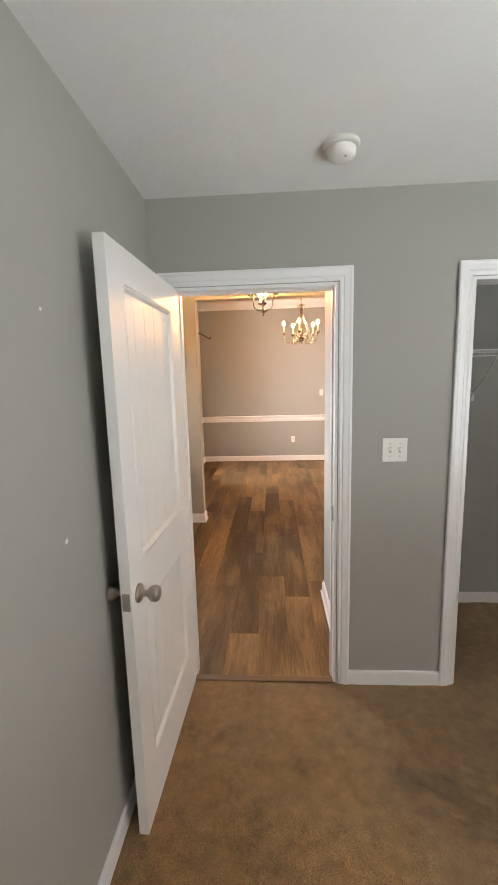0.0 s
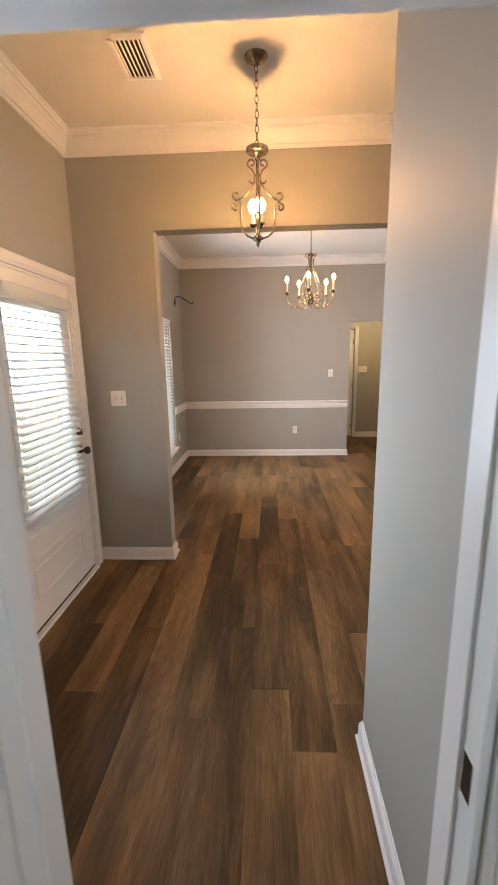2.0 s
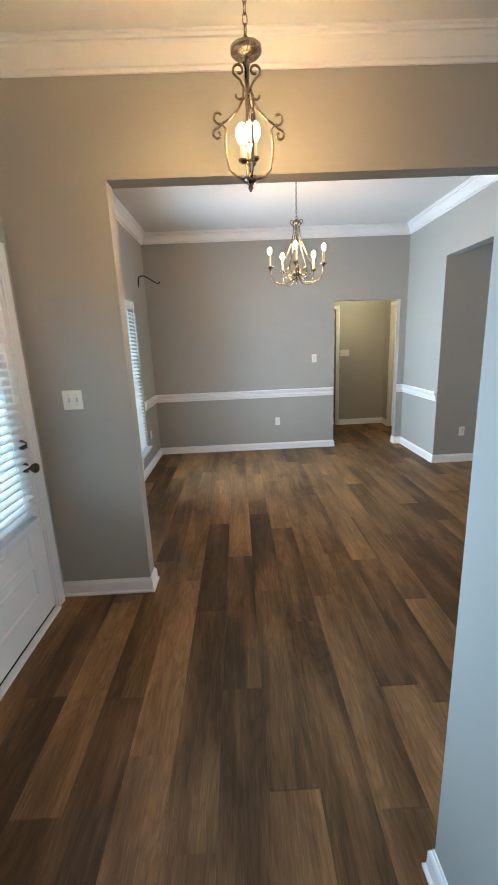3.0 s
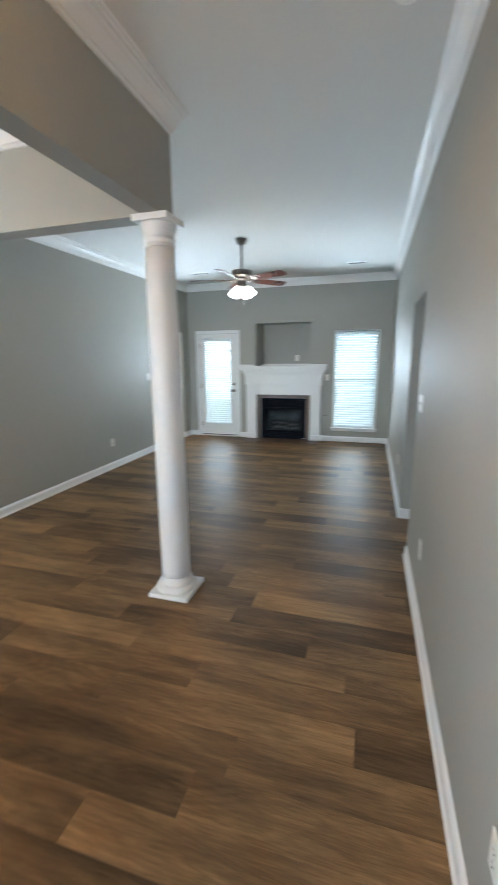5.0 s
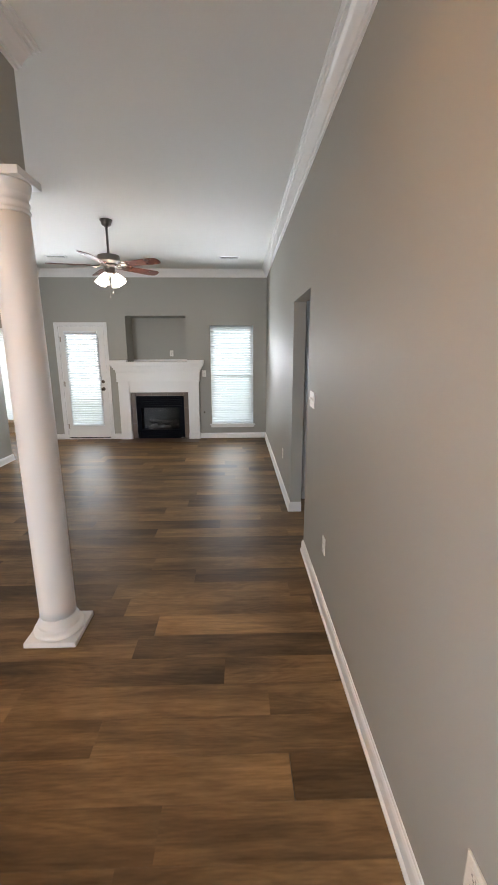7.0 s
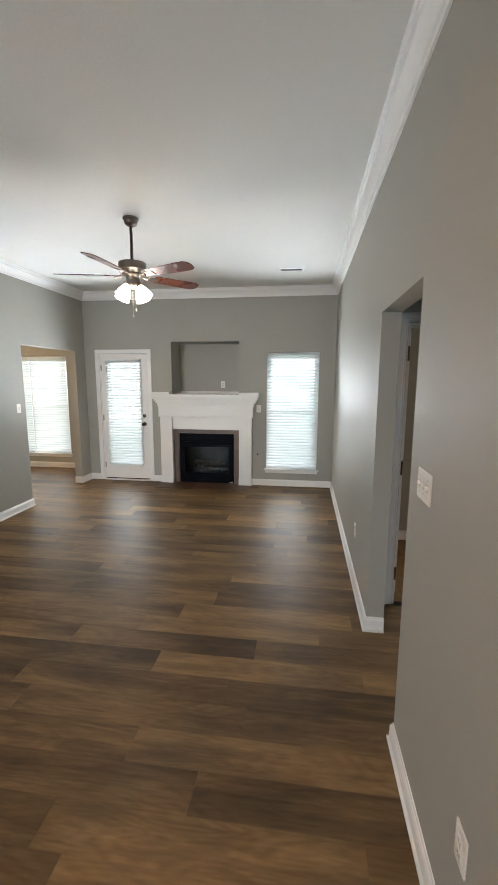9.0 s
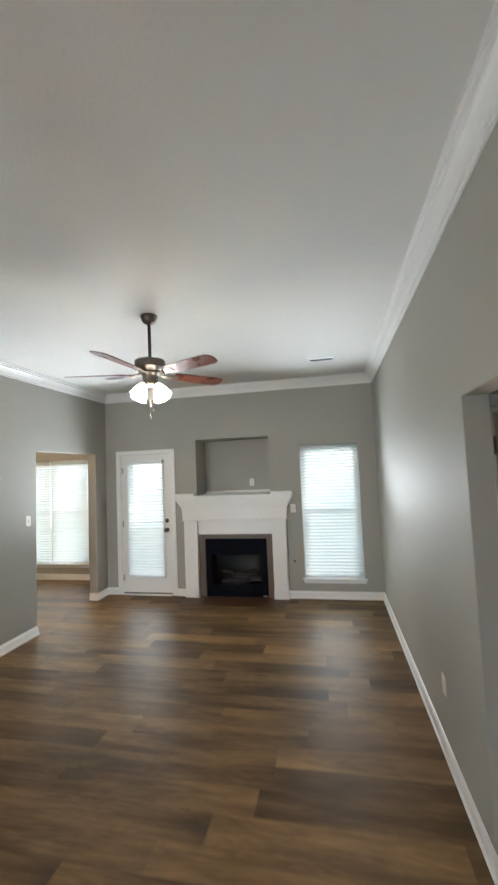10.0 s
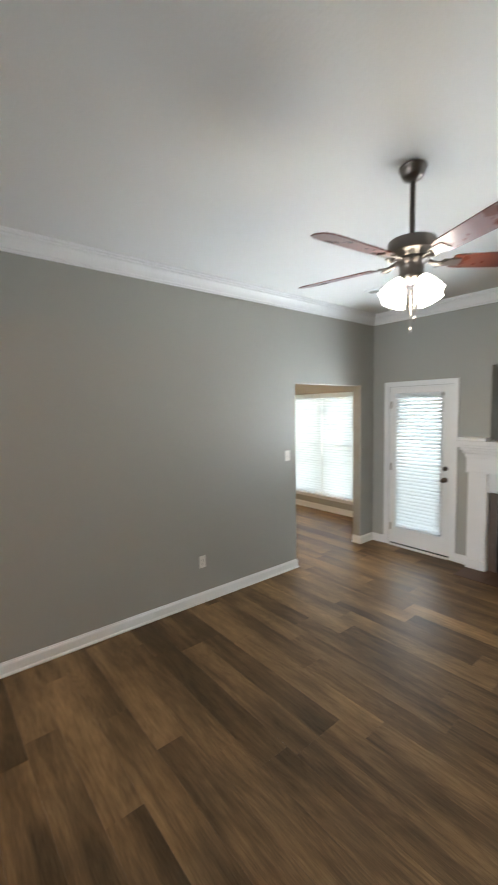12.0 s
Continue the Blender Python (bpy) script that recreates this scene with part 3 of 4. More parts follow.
def slab_frame(bm, x0, x1, z0, z1, y0, y1, holes):
    """A door slab in the local x-z plane with through holes."""
    us = sorted({x0, x1, *[v for h in holes for v in h[:2]]})
    vs = sorted({z0, z1, *[v for h in holes for v in h[2:]]})
    for i in range(len(us) - 1):
        for j in range(len(vs) - 1):
            um, vm = (us[i] + us[i + 1]) / 2, (vs[j] + vs[j + 1]) / 2
            if not any(h[0] < um < h[1] and h[2] < vm < h[3] for h in holes):
                add_box(bm, us[i], us[i + 1], y0, y1, vs[j], vs[j + 1])
    bmesh.ops.remove_doubles(bm, verts=bm.verts, dist=0.0001)
    bm.verts.index_update()
    seen = {}
    for f in bm.faces:
        seen.setdefault(tuple(sorted(v.index for v in f.verts)), []).append(f)
    bmesh.ops.delete(bm, geom=[f for fs in seen.values() if len(fs) > 1 for f in fs], context="FACES_ONLY")


PANEL_EDGE = [(0.0, 0.0), (0.0, -0.002), (0.006, 0.002), (0.012, -0.001), (0.020, -0.011), (0.020, -0.013), (0.0, -0.013)]


def plank_panel(parent, x0, x1, z0, z1, y, thick, count):
    """A sunk door panel of upright boards with grooves, and its moulded edge, seen on both faces."""
    w = (x1 - x0) / count
    for i in range(count):
        part("panel_board", boxes((x0 + i * w + 0.0005, x0 + (i + 1) * w - 0.0005, y - thick + 0.011, y - 0.011, z0, z1), bevel=0.0016), M_DOOR, parent)
    part("panel_back", boxes((x0, x1, y - thick + 0.014, y - 0.014, z0, z1)), M_DOOR, parent)
    bm = bmesh.new()
    sweep_frame(bm, [(x0, z0), (x1, z0), (x1, z1), (x0, z1), (x0, z0 + 0.001)], PANEL_EDGE)
    part("panel_moulding", bm, M_DOOR, parent, m=pose(0, y, 0))


def bedroom_door(name, m, label, boards=5, width=0.748, height=2.025, hinges_behind=False):
    """Two-panel door with grooved boards; local x from the hinge to the latch edge, y out of the seen face."""
    t = thing(name, label, "door", m)
    bm = bmesh.new()
    s = 0.112
    holes = [(s, width - s, 0.235, 0.815), (s, width - s, 1.005, height - s)]
    slab_frame(bm, 0, width, 0.015, height, -0.035, 0, holes)
    part("slab", bm, M_DOOR, t)
    for h in holes:
        plank_panel(t, *h, 0, 0.035, boards)
    knob(t, pose(width - 0.062, 0, 0.905), True)
    part("latch_plate", boxes((width - 0.0005, width + 0.0015, -0.030, -0.005, 0.875, 0.935)), M_NICKEL, t, "nickel latch plate on the door edge")
    for z in (0.2, 1.02, 1.85):
        hinge(t, 0.004, -0.036 if hinges_behind else 0.0, z)
    return t


bedroom_door("bedroom_door", pose(-0.042, 2.262, 0, 0, 0, -92.1), "open white two-panel door with grooved boards beside the wall", hinges_behind=True)
bedroom_door("hall_door", pose(2.015, YH + 0.02, 0, 0, 0, 180), "closed white two-panel door at the end of the hall", width=0.80, height=2.07)
bedroom_door("main_bedroom_door", pose(XV + 0.125, 2.934, 0, 0, 0, 8), "open white two-panel door of the main bedroom")
bm = boxes((0.6885, 0.6905, 2.296, 2.322, 0.89, 0.965))
part("strike_plate", bm, M_BRONZE, None, "dark metal strike plate on the jamb", category="strike plate")
stop = thing("door_stop", "white spring door stop on the baseboard", "door stop", pose(XBL + 0.015, 1.66, 0.055, 0, 90, 0))
bm = bmesh.new()
lathe(bm, [(0.010, 0), (0.010, 0.004), (0.005, 0.006), (0.005, 0.066)], 12)
part("spring", bm, M_NICKEL, stop)
bm = bmesh.new()
lathe(bm, [(0.007, 0.066), (0.008, 0.070), (0.008, 0.080), (0.006, 0.083)], 12)
part("rubber_tip", bm, M_PLASTIC, stop, "white rubber tip")
# hinges left on the jamb of the main bedroom doorway, with a hinge-pin stop
for z in (0.25, 1.06, 1.87):
    bm = boxes((XV - 0.003, XV + 0.03, 2.934, 2.939, z - 0.045, z + 0.045))
    lathe(bm, [(0.007, z - 0.05), (0.007, z + 0.05)], 10, pose(XV - 0.006, 2.940, 0))
    part("jamb_hinge", bm, M_BRONZE, None, "dark bronze hinge on the door jamb", category="hinge")
bm = bmesh.new()
tube(bm, [(XV - 0.006, 2.94, 1.115), (XV + 0.0, 2.91, 1.115), (XV + 0.01, 2.88, 1.115)], 0.005, 8)
lathe(bm, [(0.004, 0), (0.012, 0.002), (0.012, 0.012)], 12, pose(XV + 0.01, 2.885, 1.115, 90))
part("hinge_pin_stop", bm, M_NICKEL, None, "nickel hinge-pin door stop with round pad", category="door stop")

# windows and blinds


def blind(m, width, z0, z1, label, tilt=30, pitch=0.0445, slat=0.050, valance=0.07):
    """A slatted blind; local x centred, y out of the window."""
    t = thing("window_blind", label, "blind", m, "slatted blinds")
    h = width / 2
    part("valance", boxes((-h, h, -0.03, 0.032, z1 - valance, z1), bevel=0.004), M_SLAT, t, "white blind valance")
    part("bottom_rail", boxes((-h + 0.004, h - 0.004, -0.024, 0.026, z0, z0 + 0.022), bevel=0.004), M_SLAT, t)
    bm = bmesh.new()
    prof = [(-slat / 2, 0.0), (-slat / 4, 0.0022), (0, 0.003), (slat / 4, 0.0022), (slat / 2, 0.0)]
    up = [[bm.verts.new((sx * (h - 0.005), a, b + d)) for a, b in prof] for sx in (-1, 1) for d in (0, 0.0026)]
    for a, b in ((up[0], up[2]), (up[1], up[3])):
        for i in range(4):
            bm.faces.new((a[i], a[i + 1], b[i + 1], b[i]))
    for i in (0, 4):
        bm.faces.new((up[0][i], up[1][i], up[3][i], up[2][i]))
    me = mesh_from(bm, "slat", M_SLAT, True)
    z = z1 - valance - 0.012
    k = 0
    while z > z0 + 0.03:
        ob = new("slat", me)
        ob.parent = t
        ob.matrix_basis = pose(0, 0, z, -tilt + 2.0 * noise.noise((k * 1.7, z0, width)), 0, 0)
        z -= pitch
        k += 1
    for sx in (-0.32, 0.32):
        bm = bmesh.new()
        tube(bm, [(sx * width, 0.027, z0 + 0.01), (sx * width, 0.027, z1 - 0.05)], 0.0012, 5)
        part("ladder_cord", bm, M_SLAT, t)
    bm = bmesh.new()
    tube(bm, [(-h + 0.06, 0.036, z1 - valance), (-h + 0.062, 0.037, z1 - 0.65)], 0.004, 6)
    part("tilt_wand", bm, M_PLASTIC, t)
    return t


def window(name, m, width, z0, z1, label, depth=0.15, sashes=1, sill=True):
    """A double-hung window unit in its opening: vinyl frame, two sashes, panes, stool and apron."""
    t = thing(name, label, "window", m, kind="structure")
    h = width / 2
    bm = boxes((-h, -h + 0.03, -depth + 0.01, -0.085, z0, z1), (h - 0.03, h, -depth + 0.01, -0.085, z0, z1), (-h + 0.03, h - 0.03, -depth + 0.01, -0.085, z1 - 0.03, z1), (-h + 0.03, h - 0.03, -depth + 0.01, -0.085, z0, z0 + 0.03))
    part("window_frame", bm, M_TRIM, t)
    step = (width - 0.06) / sashes
    mid = (z0 + z1) / 2
    for k in range(sashes):
        a, b = -h + 0.03 + k * step, -h + 0.03 + (k + 1) * step
        if k:
            part("mullion", boxes((a - 0.035, a + 0.035, -depth + 0.012, -0.07, z0 + 0.03, z1 - 0.03)), M_TRIM, t)
        for lo, hi, y in ((z0 + 0.03, mid + 0.02, -0.105), (mid - 0.02, z1 - 0.03, -0.125)):
            bm = bmesh.new()
            slab_frame(bm, a, b, lo, hi, y - 0.012, y + 0.012, [(a + 0.035, b - 0.035, lo + 0.035, hi - 0.035)])
            part("sash", bm, M_TRIM, t)
            pane = part("pane", boxes((a + 0.035, b - 0.035, y - 0.002, y + 0.002, lo + 0.035, hi - 0.035)), M_GLASS, t, "clear glass pane")
            pane.visible_shadow = False
    if sill:
        part("window_sill", boxes((-h - 0.03, h + 0.03, -0.08, 0.035, z0 - 0.018, z0 + 0.004), bevel=0.004), M_TRIM, t, "white painted window stool")
        part("apron", boxes((-h - 0.012, h + 0.012, 0.0005, 0.012, z0 - 0.062, z0 - 0.018), bevel=0.002), M_TRIM, t)
    return t


window("window_1", pose(XE, 3.834, 0, 0, 0, 90), 0.804, 0.27, 2.10, "white double-hung living room window")
blind(pose(XE + 0.035, 3.834, 0, 0, 0, 90), 0.798, 0.278, 2.096, "white slatted blind in the living room window", tilt=50, valance=0.03)
window("window_2", pose(XN, 8.785, 0, 0, 0, 90), 1.51, 0.27, 2.10, "white twin double-hung breakfast nook window", sashes=2)
for dy in (-0.3705, 0.3705):
    blind(pose(XN + 0.035, 8.785 + dy, 0, 0, 0, 90), 0.73, 0.278, 2.09, "white slatted blind in the nook window", tilt=58)
window("window_3", pose(XW, 7.085, 0, 0, 0, -90), 0.91, 0.31, 2.13, "white double-hung dining room window")
blind(pose(XW - 0.035, 7.085, 0, 0, 0, -90), 0.885, 0.318, 2.122, "white slatted blind in the dining room window")
window("window_4", pose(8.5, 0.96, 0, 0, 0, 90), 0.92, 0.56, 2.15, "white double-hung main bedroom window")
blind(pose(8.5 + 0.035, 0.96, 0, 0, 0, 90), 0.905, 0.568, 2.142, "white slatted blind in the main bedroom window")
window("window_5", pose(3.0, -0.5, 0, 0, 0, 90), 1.60, 0.6, 2.05, "white twin bedroom window behind the walk", depth=0.12, sashes=2)

# patio door with a full glass light


def glazed_door(name, m, width, height, glass, label, panels, latch, lite_frame=0.03, metal=None):
    t = thing(name, label, "door", m)
    g0, g1, h0, h1 = glass
    bm = bmesh.new()
    slab_frame(bm, 0, width, 0.034, height, -0.044, 0, [glass])
    part("slab", bm, M_DOOR, t)
    bm = bmesh.new()
    f = lite_frame
    sweep_frame(bm, [(g0, h0), (g1, h0), (g1, h1), (g0, h1), (g0, h0 + 0.001)], [(0.012, -0.01), (0.012, 0.004), (0.004, 0.012), (-f + 0.004, 0.012), (-f, 0.006), (-f, 0.0), (0.0, 0.0)])
    part("lite_frame", bm, M_DOOR, t, "white moulded glass frame")
    pane = part("pane", boxes((g0, g1, -0.025, -0.019, h0, h1)), M_GLASS, t, "clear glass pane")
    pane.visible_shadow = False
    for x0, x1, z0, z1 in panels:
        bm = bmesh.new()
        sweep_frame(bm, [(x0, z0), (x1, z0), (x1, z1), (x0, z1), (x0, z0 + 0.001)], [(0, 0), (0.003, 0.005), (0.010, 0.007), (0.018, 0.004), (0.022, 0.0)])
        part("panel_moulding", bm, M_DOOR, t)
    side = width - 0.06 if latch > 0 else 0.06
    bm = bmesh.new()
    lathe(bm, [(0.030, 0), (0.030, 0.006), (0.025, 0.012), (0.018, 0.014), (0.018, 0.020)], 24, pose(side, 0, 1.09, -90))
    add_box(bm, side - 0.006, side + 0.006, 0.018, 0.032, 1.070, 1.110, bevel=0.002)
    part("deadbolt", bm, metal or M_NICKEL, t, "metal deadbolt with thumb turn")
    knob(t, pose(side, 0, 0.955), mat=metal)
    for z in (0.25, 1.05, 1.86):
        hinge(t, 0.003 if latch > 0 else width - 0.003, 0.001, z)
    part("sweep", boxes((0.005, width - 0.005, -0.04, -0.003, 0.0172, 0.034)), M_BLACK, t, "black rubber door sweep")
    return t


M_SILVER = material("sill_metal", (0.55, 0.55, 0.55), 0.4, 0.8, 0.05)
glazed_door("patio_door", pose(XE + 0.004, 6.182, 0, 0, 0, 90), 0.78, 2.0745, (0.115, 0.665, 0.29, 1.96), "white patio door with a full glass light", [], -1, metal=M_BRONZE)
blind(pose(XE - 0.026, 6.572, 0, 0, 0, 90), 0.60, 0.262, 2.005, "white slatted blind on the patio door", tilt=42, pitch=0.0435, valance=0.045)
part("threshold_patio", boxes((XE - 0.035, XE + 0.15, 6.18, 6.965, 0.0, 0.017), bevel=0.003), M_TRIM, None, "white door threshold", kind="structure", category="threshold")
glazed_door("front_door", pose(XW - 0.004, 4.612, 0, 0, 0, -90), 0.914, 2.0745, (0.155, 0.760, 0.735, 1.90), "white front door with a glass light and sunk panels",
            [(0.15, 0.765, 0.20, 0.40), (0.15, 0.765, 0.44, 0.60)], -1, metal=M_BRONZE)
blind(pose(XW + 0.028, 4.155, 0, 0, 0, -90), 0.69, 0.665, 1.985, "white slatted blind on the front door", tilt=14, pitch=0.0435, valance=0.075)
part("threshold_entry", boxes((XW - 0.15, XW + 0.03, 3.697, 4.613, 0.0, 0.017), bevel=0.003), M_TRIM, None, "white door threshold", kind="structure", category="threshold")

# wall plates


def plate(kind, m, gangs=1, label=""):
    names = {"switch": "light_switch", "outlet": "wall_outlet"}
    t = thing(names[kind], label or ("white toggle switch plate on the wall" if kind == "switch" else "white duplex outlet plate on the wall"), names[kind].replace("_", " "), m, "wall outlets" if kind == "outlet" else "light switches")
    w = 0.035 + 0.023 * (gangs - 1)
    part("cover_plate", boxes((-w, w, -0.0005, 0.006, -0.0575, 0.0575), bevel=0.0025), M_PLASTIC, t)
    for g in range(gangs):
        x = (g - (gangs - 1) / 2) * 0.046
        if kind == "switch":
            part("toggle", boxes((x - 0.005, x + 0.005, 0.005, 0.016, -0.004, 0.011), bevel=0.0015), M_PLASTIC, t)
            # a raised grey box gives the slot its shade by colour
            part("toggle_slot", boxes((x - 0.0065, x + 0.0065, 0.0052, 0.0066, -0.013, 0.013)), M_SLOT, t, "toggle slot with its shade put in as grey")
            rows = (-0.03, 0.03)
        else:
            for dz in (-0.0195, 0.0195):
                bm = boxes((x - 0.0165, x + 0.0165, 0.005, 0.0078, dz - 0.014, dz + 0.014), bevel=0.002)
                part("receptacle", bm, M_PLASTIC, t)
                # slightly raised black boxes, coloured for the shade of uncut contact holes
                part("receptacle_slots", boxes((x - 0.0075, x - 0.0055, 0.0075, 0.0082, dz - 0.003, dz + 0.006), (x + 0.0055, x + 0.0075, 0.0075, 0.0082, dz - 0.003, dz + 0.006), (x - 0.002, x + 0.002, 0.0075, 0.0082, dz - 0.010, dz - 0.006)), M_BLACK, t)
            rows = (0.0,)
        for dz in rows:
            bm = bmesh.new()
            lathe(bm, [(0.003, 0.0055), (0.0028, 0.0068)], 10, pose(x, 0, dz, -90) @ pose(0, 0, 0))
            part("screw", bm, M_NICKEL, t)
    return t


# grey for shade put into switch and detector slots, and for the test button
M_SLOT = material("slot_shade_and_button_grey", (0.45, 0.43, 0.40), 0.6)
plate("switch", pose(0.977, Y0, 1.255, 0, 0, 180), 2, "white double toggle switch plate beside the bedroom door")
plate("switch", pose(-0.749, YB0, 1.306, 0, 0, 180), 2, "white double toggle switch plate on the wing wall")
plate("switch", pose(1.347, YD, 1.328, 0, 0, 180), 1, "white single switch plate on the dining wall")
plate("outlet", pose(0.795, YD, 0.425, 0, 0, 180), 1, "white duplex outlet under the chair rail")
plate("outlet", pose(XW, 7.72, 0.43, 0, 0, -90), 1, "white duplex outlet beside the dining window")
plate("switch", pose(3.474, YS, 1.30), 3, "white triple switch plate beside the vestibule opening")
for x in (1.253, 2.923, 5.283):
    plate("outlet", pose(x, YS, 0.438), 1, "white duplex outlet above the baseboard")
for x in (3.017, 3.336, 5.46):
    plate("outlet", pose(x, YL, 0.395, 0, 0, 180), 1, "white duplex outlet on the long living wall")
plate("switch", pose(6.61, YL, 1.315, 0, 0, 180), 1, "white switch plate beside the nook opening")
plate("switch", pose(XE, 4.356, 1.232, 0, 0, 90), 1, "white switch plate beside the fireplace")
plate("outlet", pose(XE + 0.47, 5.02, 1.60, 0, 0, 90), 1, "white outlet plate in the niche")
grey_plate = plate("outlet", pose(XE + 0.47, 5.36, 1.60, 0, 0, 90), 1, "grey-painted outlet plate in the niche")
for o in grey_plate.children:
    o.data.materials[0] = M_WALL
part("niche_shelf", boxes((XE - 0.0, XE + 0.4695, 4.679, 5.764, 1.4005, 1.4495)), M_TRIM, None, "white painted board on the niche floor", kind="structure", category="shelf")
part("niche_trim", boxes((XE + 0.452, XE + 0.4695, 4.679, 5.764, 1.4497, 1.485), bevel=0.003), M_TRIM, None, "white painted strip at the back of the niche", kind="structure", category="trim")
plate("switch", pose(2.196, YH, 1.33, 0, 0, 180), 3, "white triple switch plate on the hall wall")
bm = bmesh.new()
lathe(bm, [(0.016, 0), (0.015, 0.004), (0.006, 0.006), (0.005, 0.014)], 16, pose(XE, 4.369, 0.502, 0, -90, 0))
part("gas_key_valve", bm, M_BRONZE, None, "small dark gas key valve in the wall", category="valve")

# fireplace
M_TILE = material("hearth_tile", (0.080, 0.040, 0.024), 0.32, 0, 0.25, 9, 0.1, 60, 0.2)
M_SURROUND = material("surround_tile", (0.125, 0.086, 0.064), 0.35, 0, 0.2, 12, 0.1, 60)
M_LOG = material("ceramic_log", (0.11, 0.085, 0.07), 0.9, 0, 0.4, 18, 0.8, 60)
M_CHAR = material("firebox_lining", (0.035, 0.032, 0.030), 0.9, 0, 0.2, 10, 0.6, 50)


def mantel(m):
    """White wooden mantelpiece; local x along the wall (0 at its middle), y into the room."""
    t = thing("mantelpiece", "white painted wooden mantelpiece with stepped cornice", "mantel", m)
    part("shelf", boxes((-0.852, 0.852, -0.0, 0.175, 1.405, 1.45), bevel=0.004), M_TRIM, t)
    for z0, z1, d, w in ((1.375, 1.405, 0.160, 0.838), (1.345, 1.375, 0.142, 0.820), (1.31, 1.345, 0.122, 0.800), (1.262, 1.31, 0.098, 0.778)):
        part("cornice_step", boxes((-w, w, 0.001, d, z0, z1), bevel=0.006), M_TRIM, t)
    for s in (-1, 1):
        part("ledge_block", boxes((min(s * 0.552, s * 0.85), max(s * 0.552, s * 0.85), 0.001, 0.150, 1.4502, 1.482), bevel=0.003), M_TRIM, t)
    part("architrave", boxes((-0.765, 0.765, 0.001, 0.090, 1.105, 1.262), bevel=0.003), M_TRIM, t)
    part("bead", boxes((-0.770, 0.770, 0.001, 0.096, 1.092, 1.105), bevel=0.003), M_TRIM, t)
    part("frieze_board", boxes((-0.555, 0.555, 0.001, 0.052, 0.905, 1.092)), M_TRIM, t)
    part("frieze_lip", boxes((-0.545, 0.545, 0.001, 0.062, 0.890, 0.905), bevel=0.003), M_TRIM, t)
    for s in (-1, 1):
        leg = part("pilaster", boxes((min(s * 0.545, s * 0.745), max(s * 0.545, s * 0.745), 0.001, 0.080, 0.0, 1.092), bevel=0.004), M_TRIM, t)
        part("pilaster_foot", boxes((min(s * 0.540, s * 0.750), max(s * 0.540, s * 0.750), 0.001, 0.088, 0.0, 0.11), bevel=0.004), M_TRIM, leg)
    return t


FIRE = pose(XE, 5.205, 0, 0, 0, 90)
mantel(FIRE)
s = thing("fireplace_surround", "brown tile surround round the firebox", "fireplace", FIRE)
for x0, x1 in ((-0.545, -0.455), (0.455, 0.545)):
    for k in range(3):
        part("tile", boxes((x0 + 0.001, x1 - 0.001, 0.0005, 0.014, 0.001 + k * 0.296, 0.295 + k * 0.296), bevel=0.002), M_SURROUND, s)
for k in range(3):
    part("tile", boxes((-0.454 + k * 0.303, -0.153 + k * 0.303, 0.0005, 0.014, 0.823, 0.888), bevel=0.002), M_SURROUND, s)
f = thing("gas_firebox", "black metal gas firebox with ceramic logs", "fireplace", FIRE)
bm = bmesh.new()
slab_frame(bm, -0.450, 0.450, 0.003, 0.818, -0.012, 0.010, [(-0.365, 0.365, 0.175, 0.60)])
part("face_frame", bm, M_BLACK, f)
part("hood", boxes((-0.40, 0.40, 0.008, 0.032, 0.60, 0.635), bevel=0.004), M_BLACK, f)
for k in range(4):
    part("louver", boxes((-0.41, 0.41, 0.010, 0.022, 0.665 + k * 0.034, 0.682 + k * 0.034), bevel=0.003), M_BLACK, f)
for k in range(3):
    part("louver", boxes((-0.41, 0.41, 0.010, 0.022, 0.040 + k * 0.036, 0.058 + k * 0.036), bevel=0.003), M_BLACK, f)
part("lining", boxes((-0.44, 0.44, -0.46, -0.44, 0.02, 0.80), (-0.44, -0.42, -0.44, -0.013, 0.02, 0.80), (0.42, 0.44, -0.44, -0.013, 0.02, 0.80), (-0.42, 0.42, -0.44, -0.013, 0.78, 0.80), (-0.42, 0.42, -0.44, -0.013, 0.10, 0.12)), M_CHAR, f)
pane = part("glass_front", boxes((-0.365, 0.365, -0.006, -0.002, 0.175, 0.60)), M_FIREGLASS, f, "dark fireplace glass")
pane.visible_shadow = False
part("rating_plate", boxes((-0.435, -0.375, 0.0102, 0.0112, 0.012, 0.024)), M_SILVER, f, "small silver rating plate")
rl = random.Random(3)
for x, y, z, ln, r, a in ((-0.05, -0.22, 0.20, 0.52, 0.055, 6), (0.05, -0.13, 0.185, 0.44, 0.05, -8), (-0.08, -0.17, 0.285, 0.36, 0.045, 24), (0.12, -0.18, 0.30, 0.30, 0.04, -30)):
    bm = bmesh.new()
    pts = [(x + (k / 7 - 0.5) * ln * math.cos(radians(a)), y + (k / 7 - 0.5) * ln * math.sin(radians(a)), z + 0.012 * math.sin(k * 1.7 + x * 9)) for k in range(8)]
    tube(bm, pts, [r * (0.75 + 0.3 * rl.random()) for k in range(8)], 10)
    part("log", bm, M_LOG, f, "grey-brown ceramic log", smooth=True)
bm = bmesh.new()
for k in range(7):
    tube(bm, [(-0.24 + k * 0.08, -0.26, 0.135), (-0.24 + k * 0.08, -0.08, 0.135), (-0.24 + k * 0.08, -0.065, 0.20)], 0.007, 6)
for y in (-0.24, -0.10):
    tube(bm, [(-0.28, y, 0.122), (0.28, y, 0.122)], 0.007, 6)
part("grate", bm, M_BLACK, f)
h = thing("hearth", "dark brown tile hearth flush with the floor", "hearth", FIRE, kind="structure")
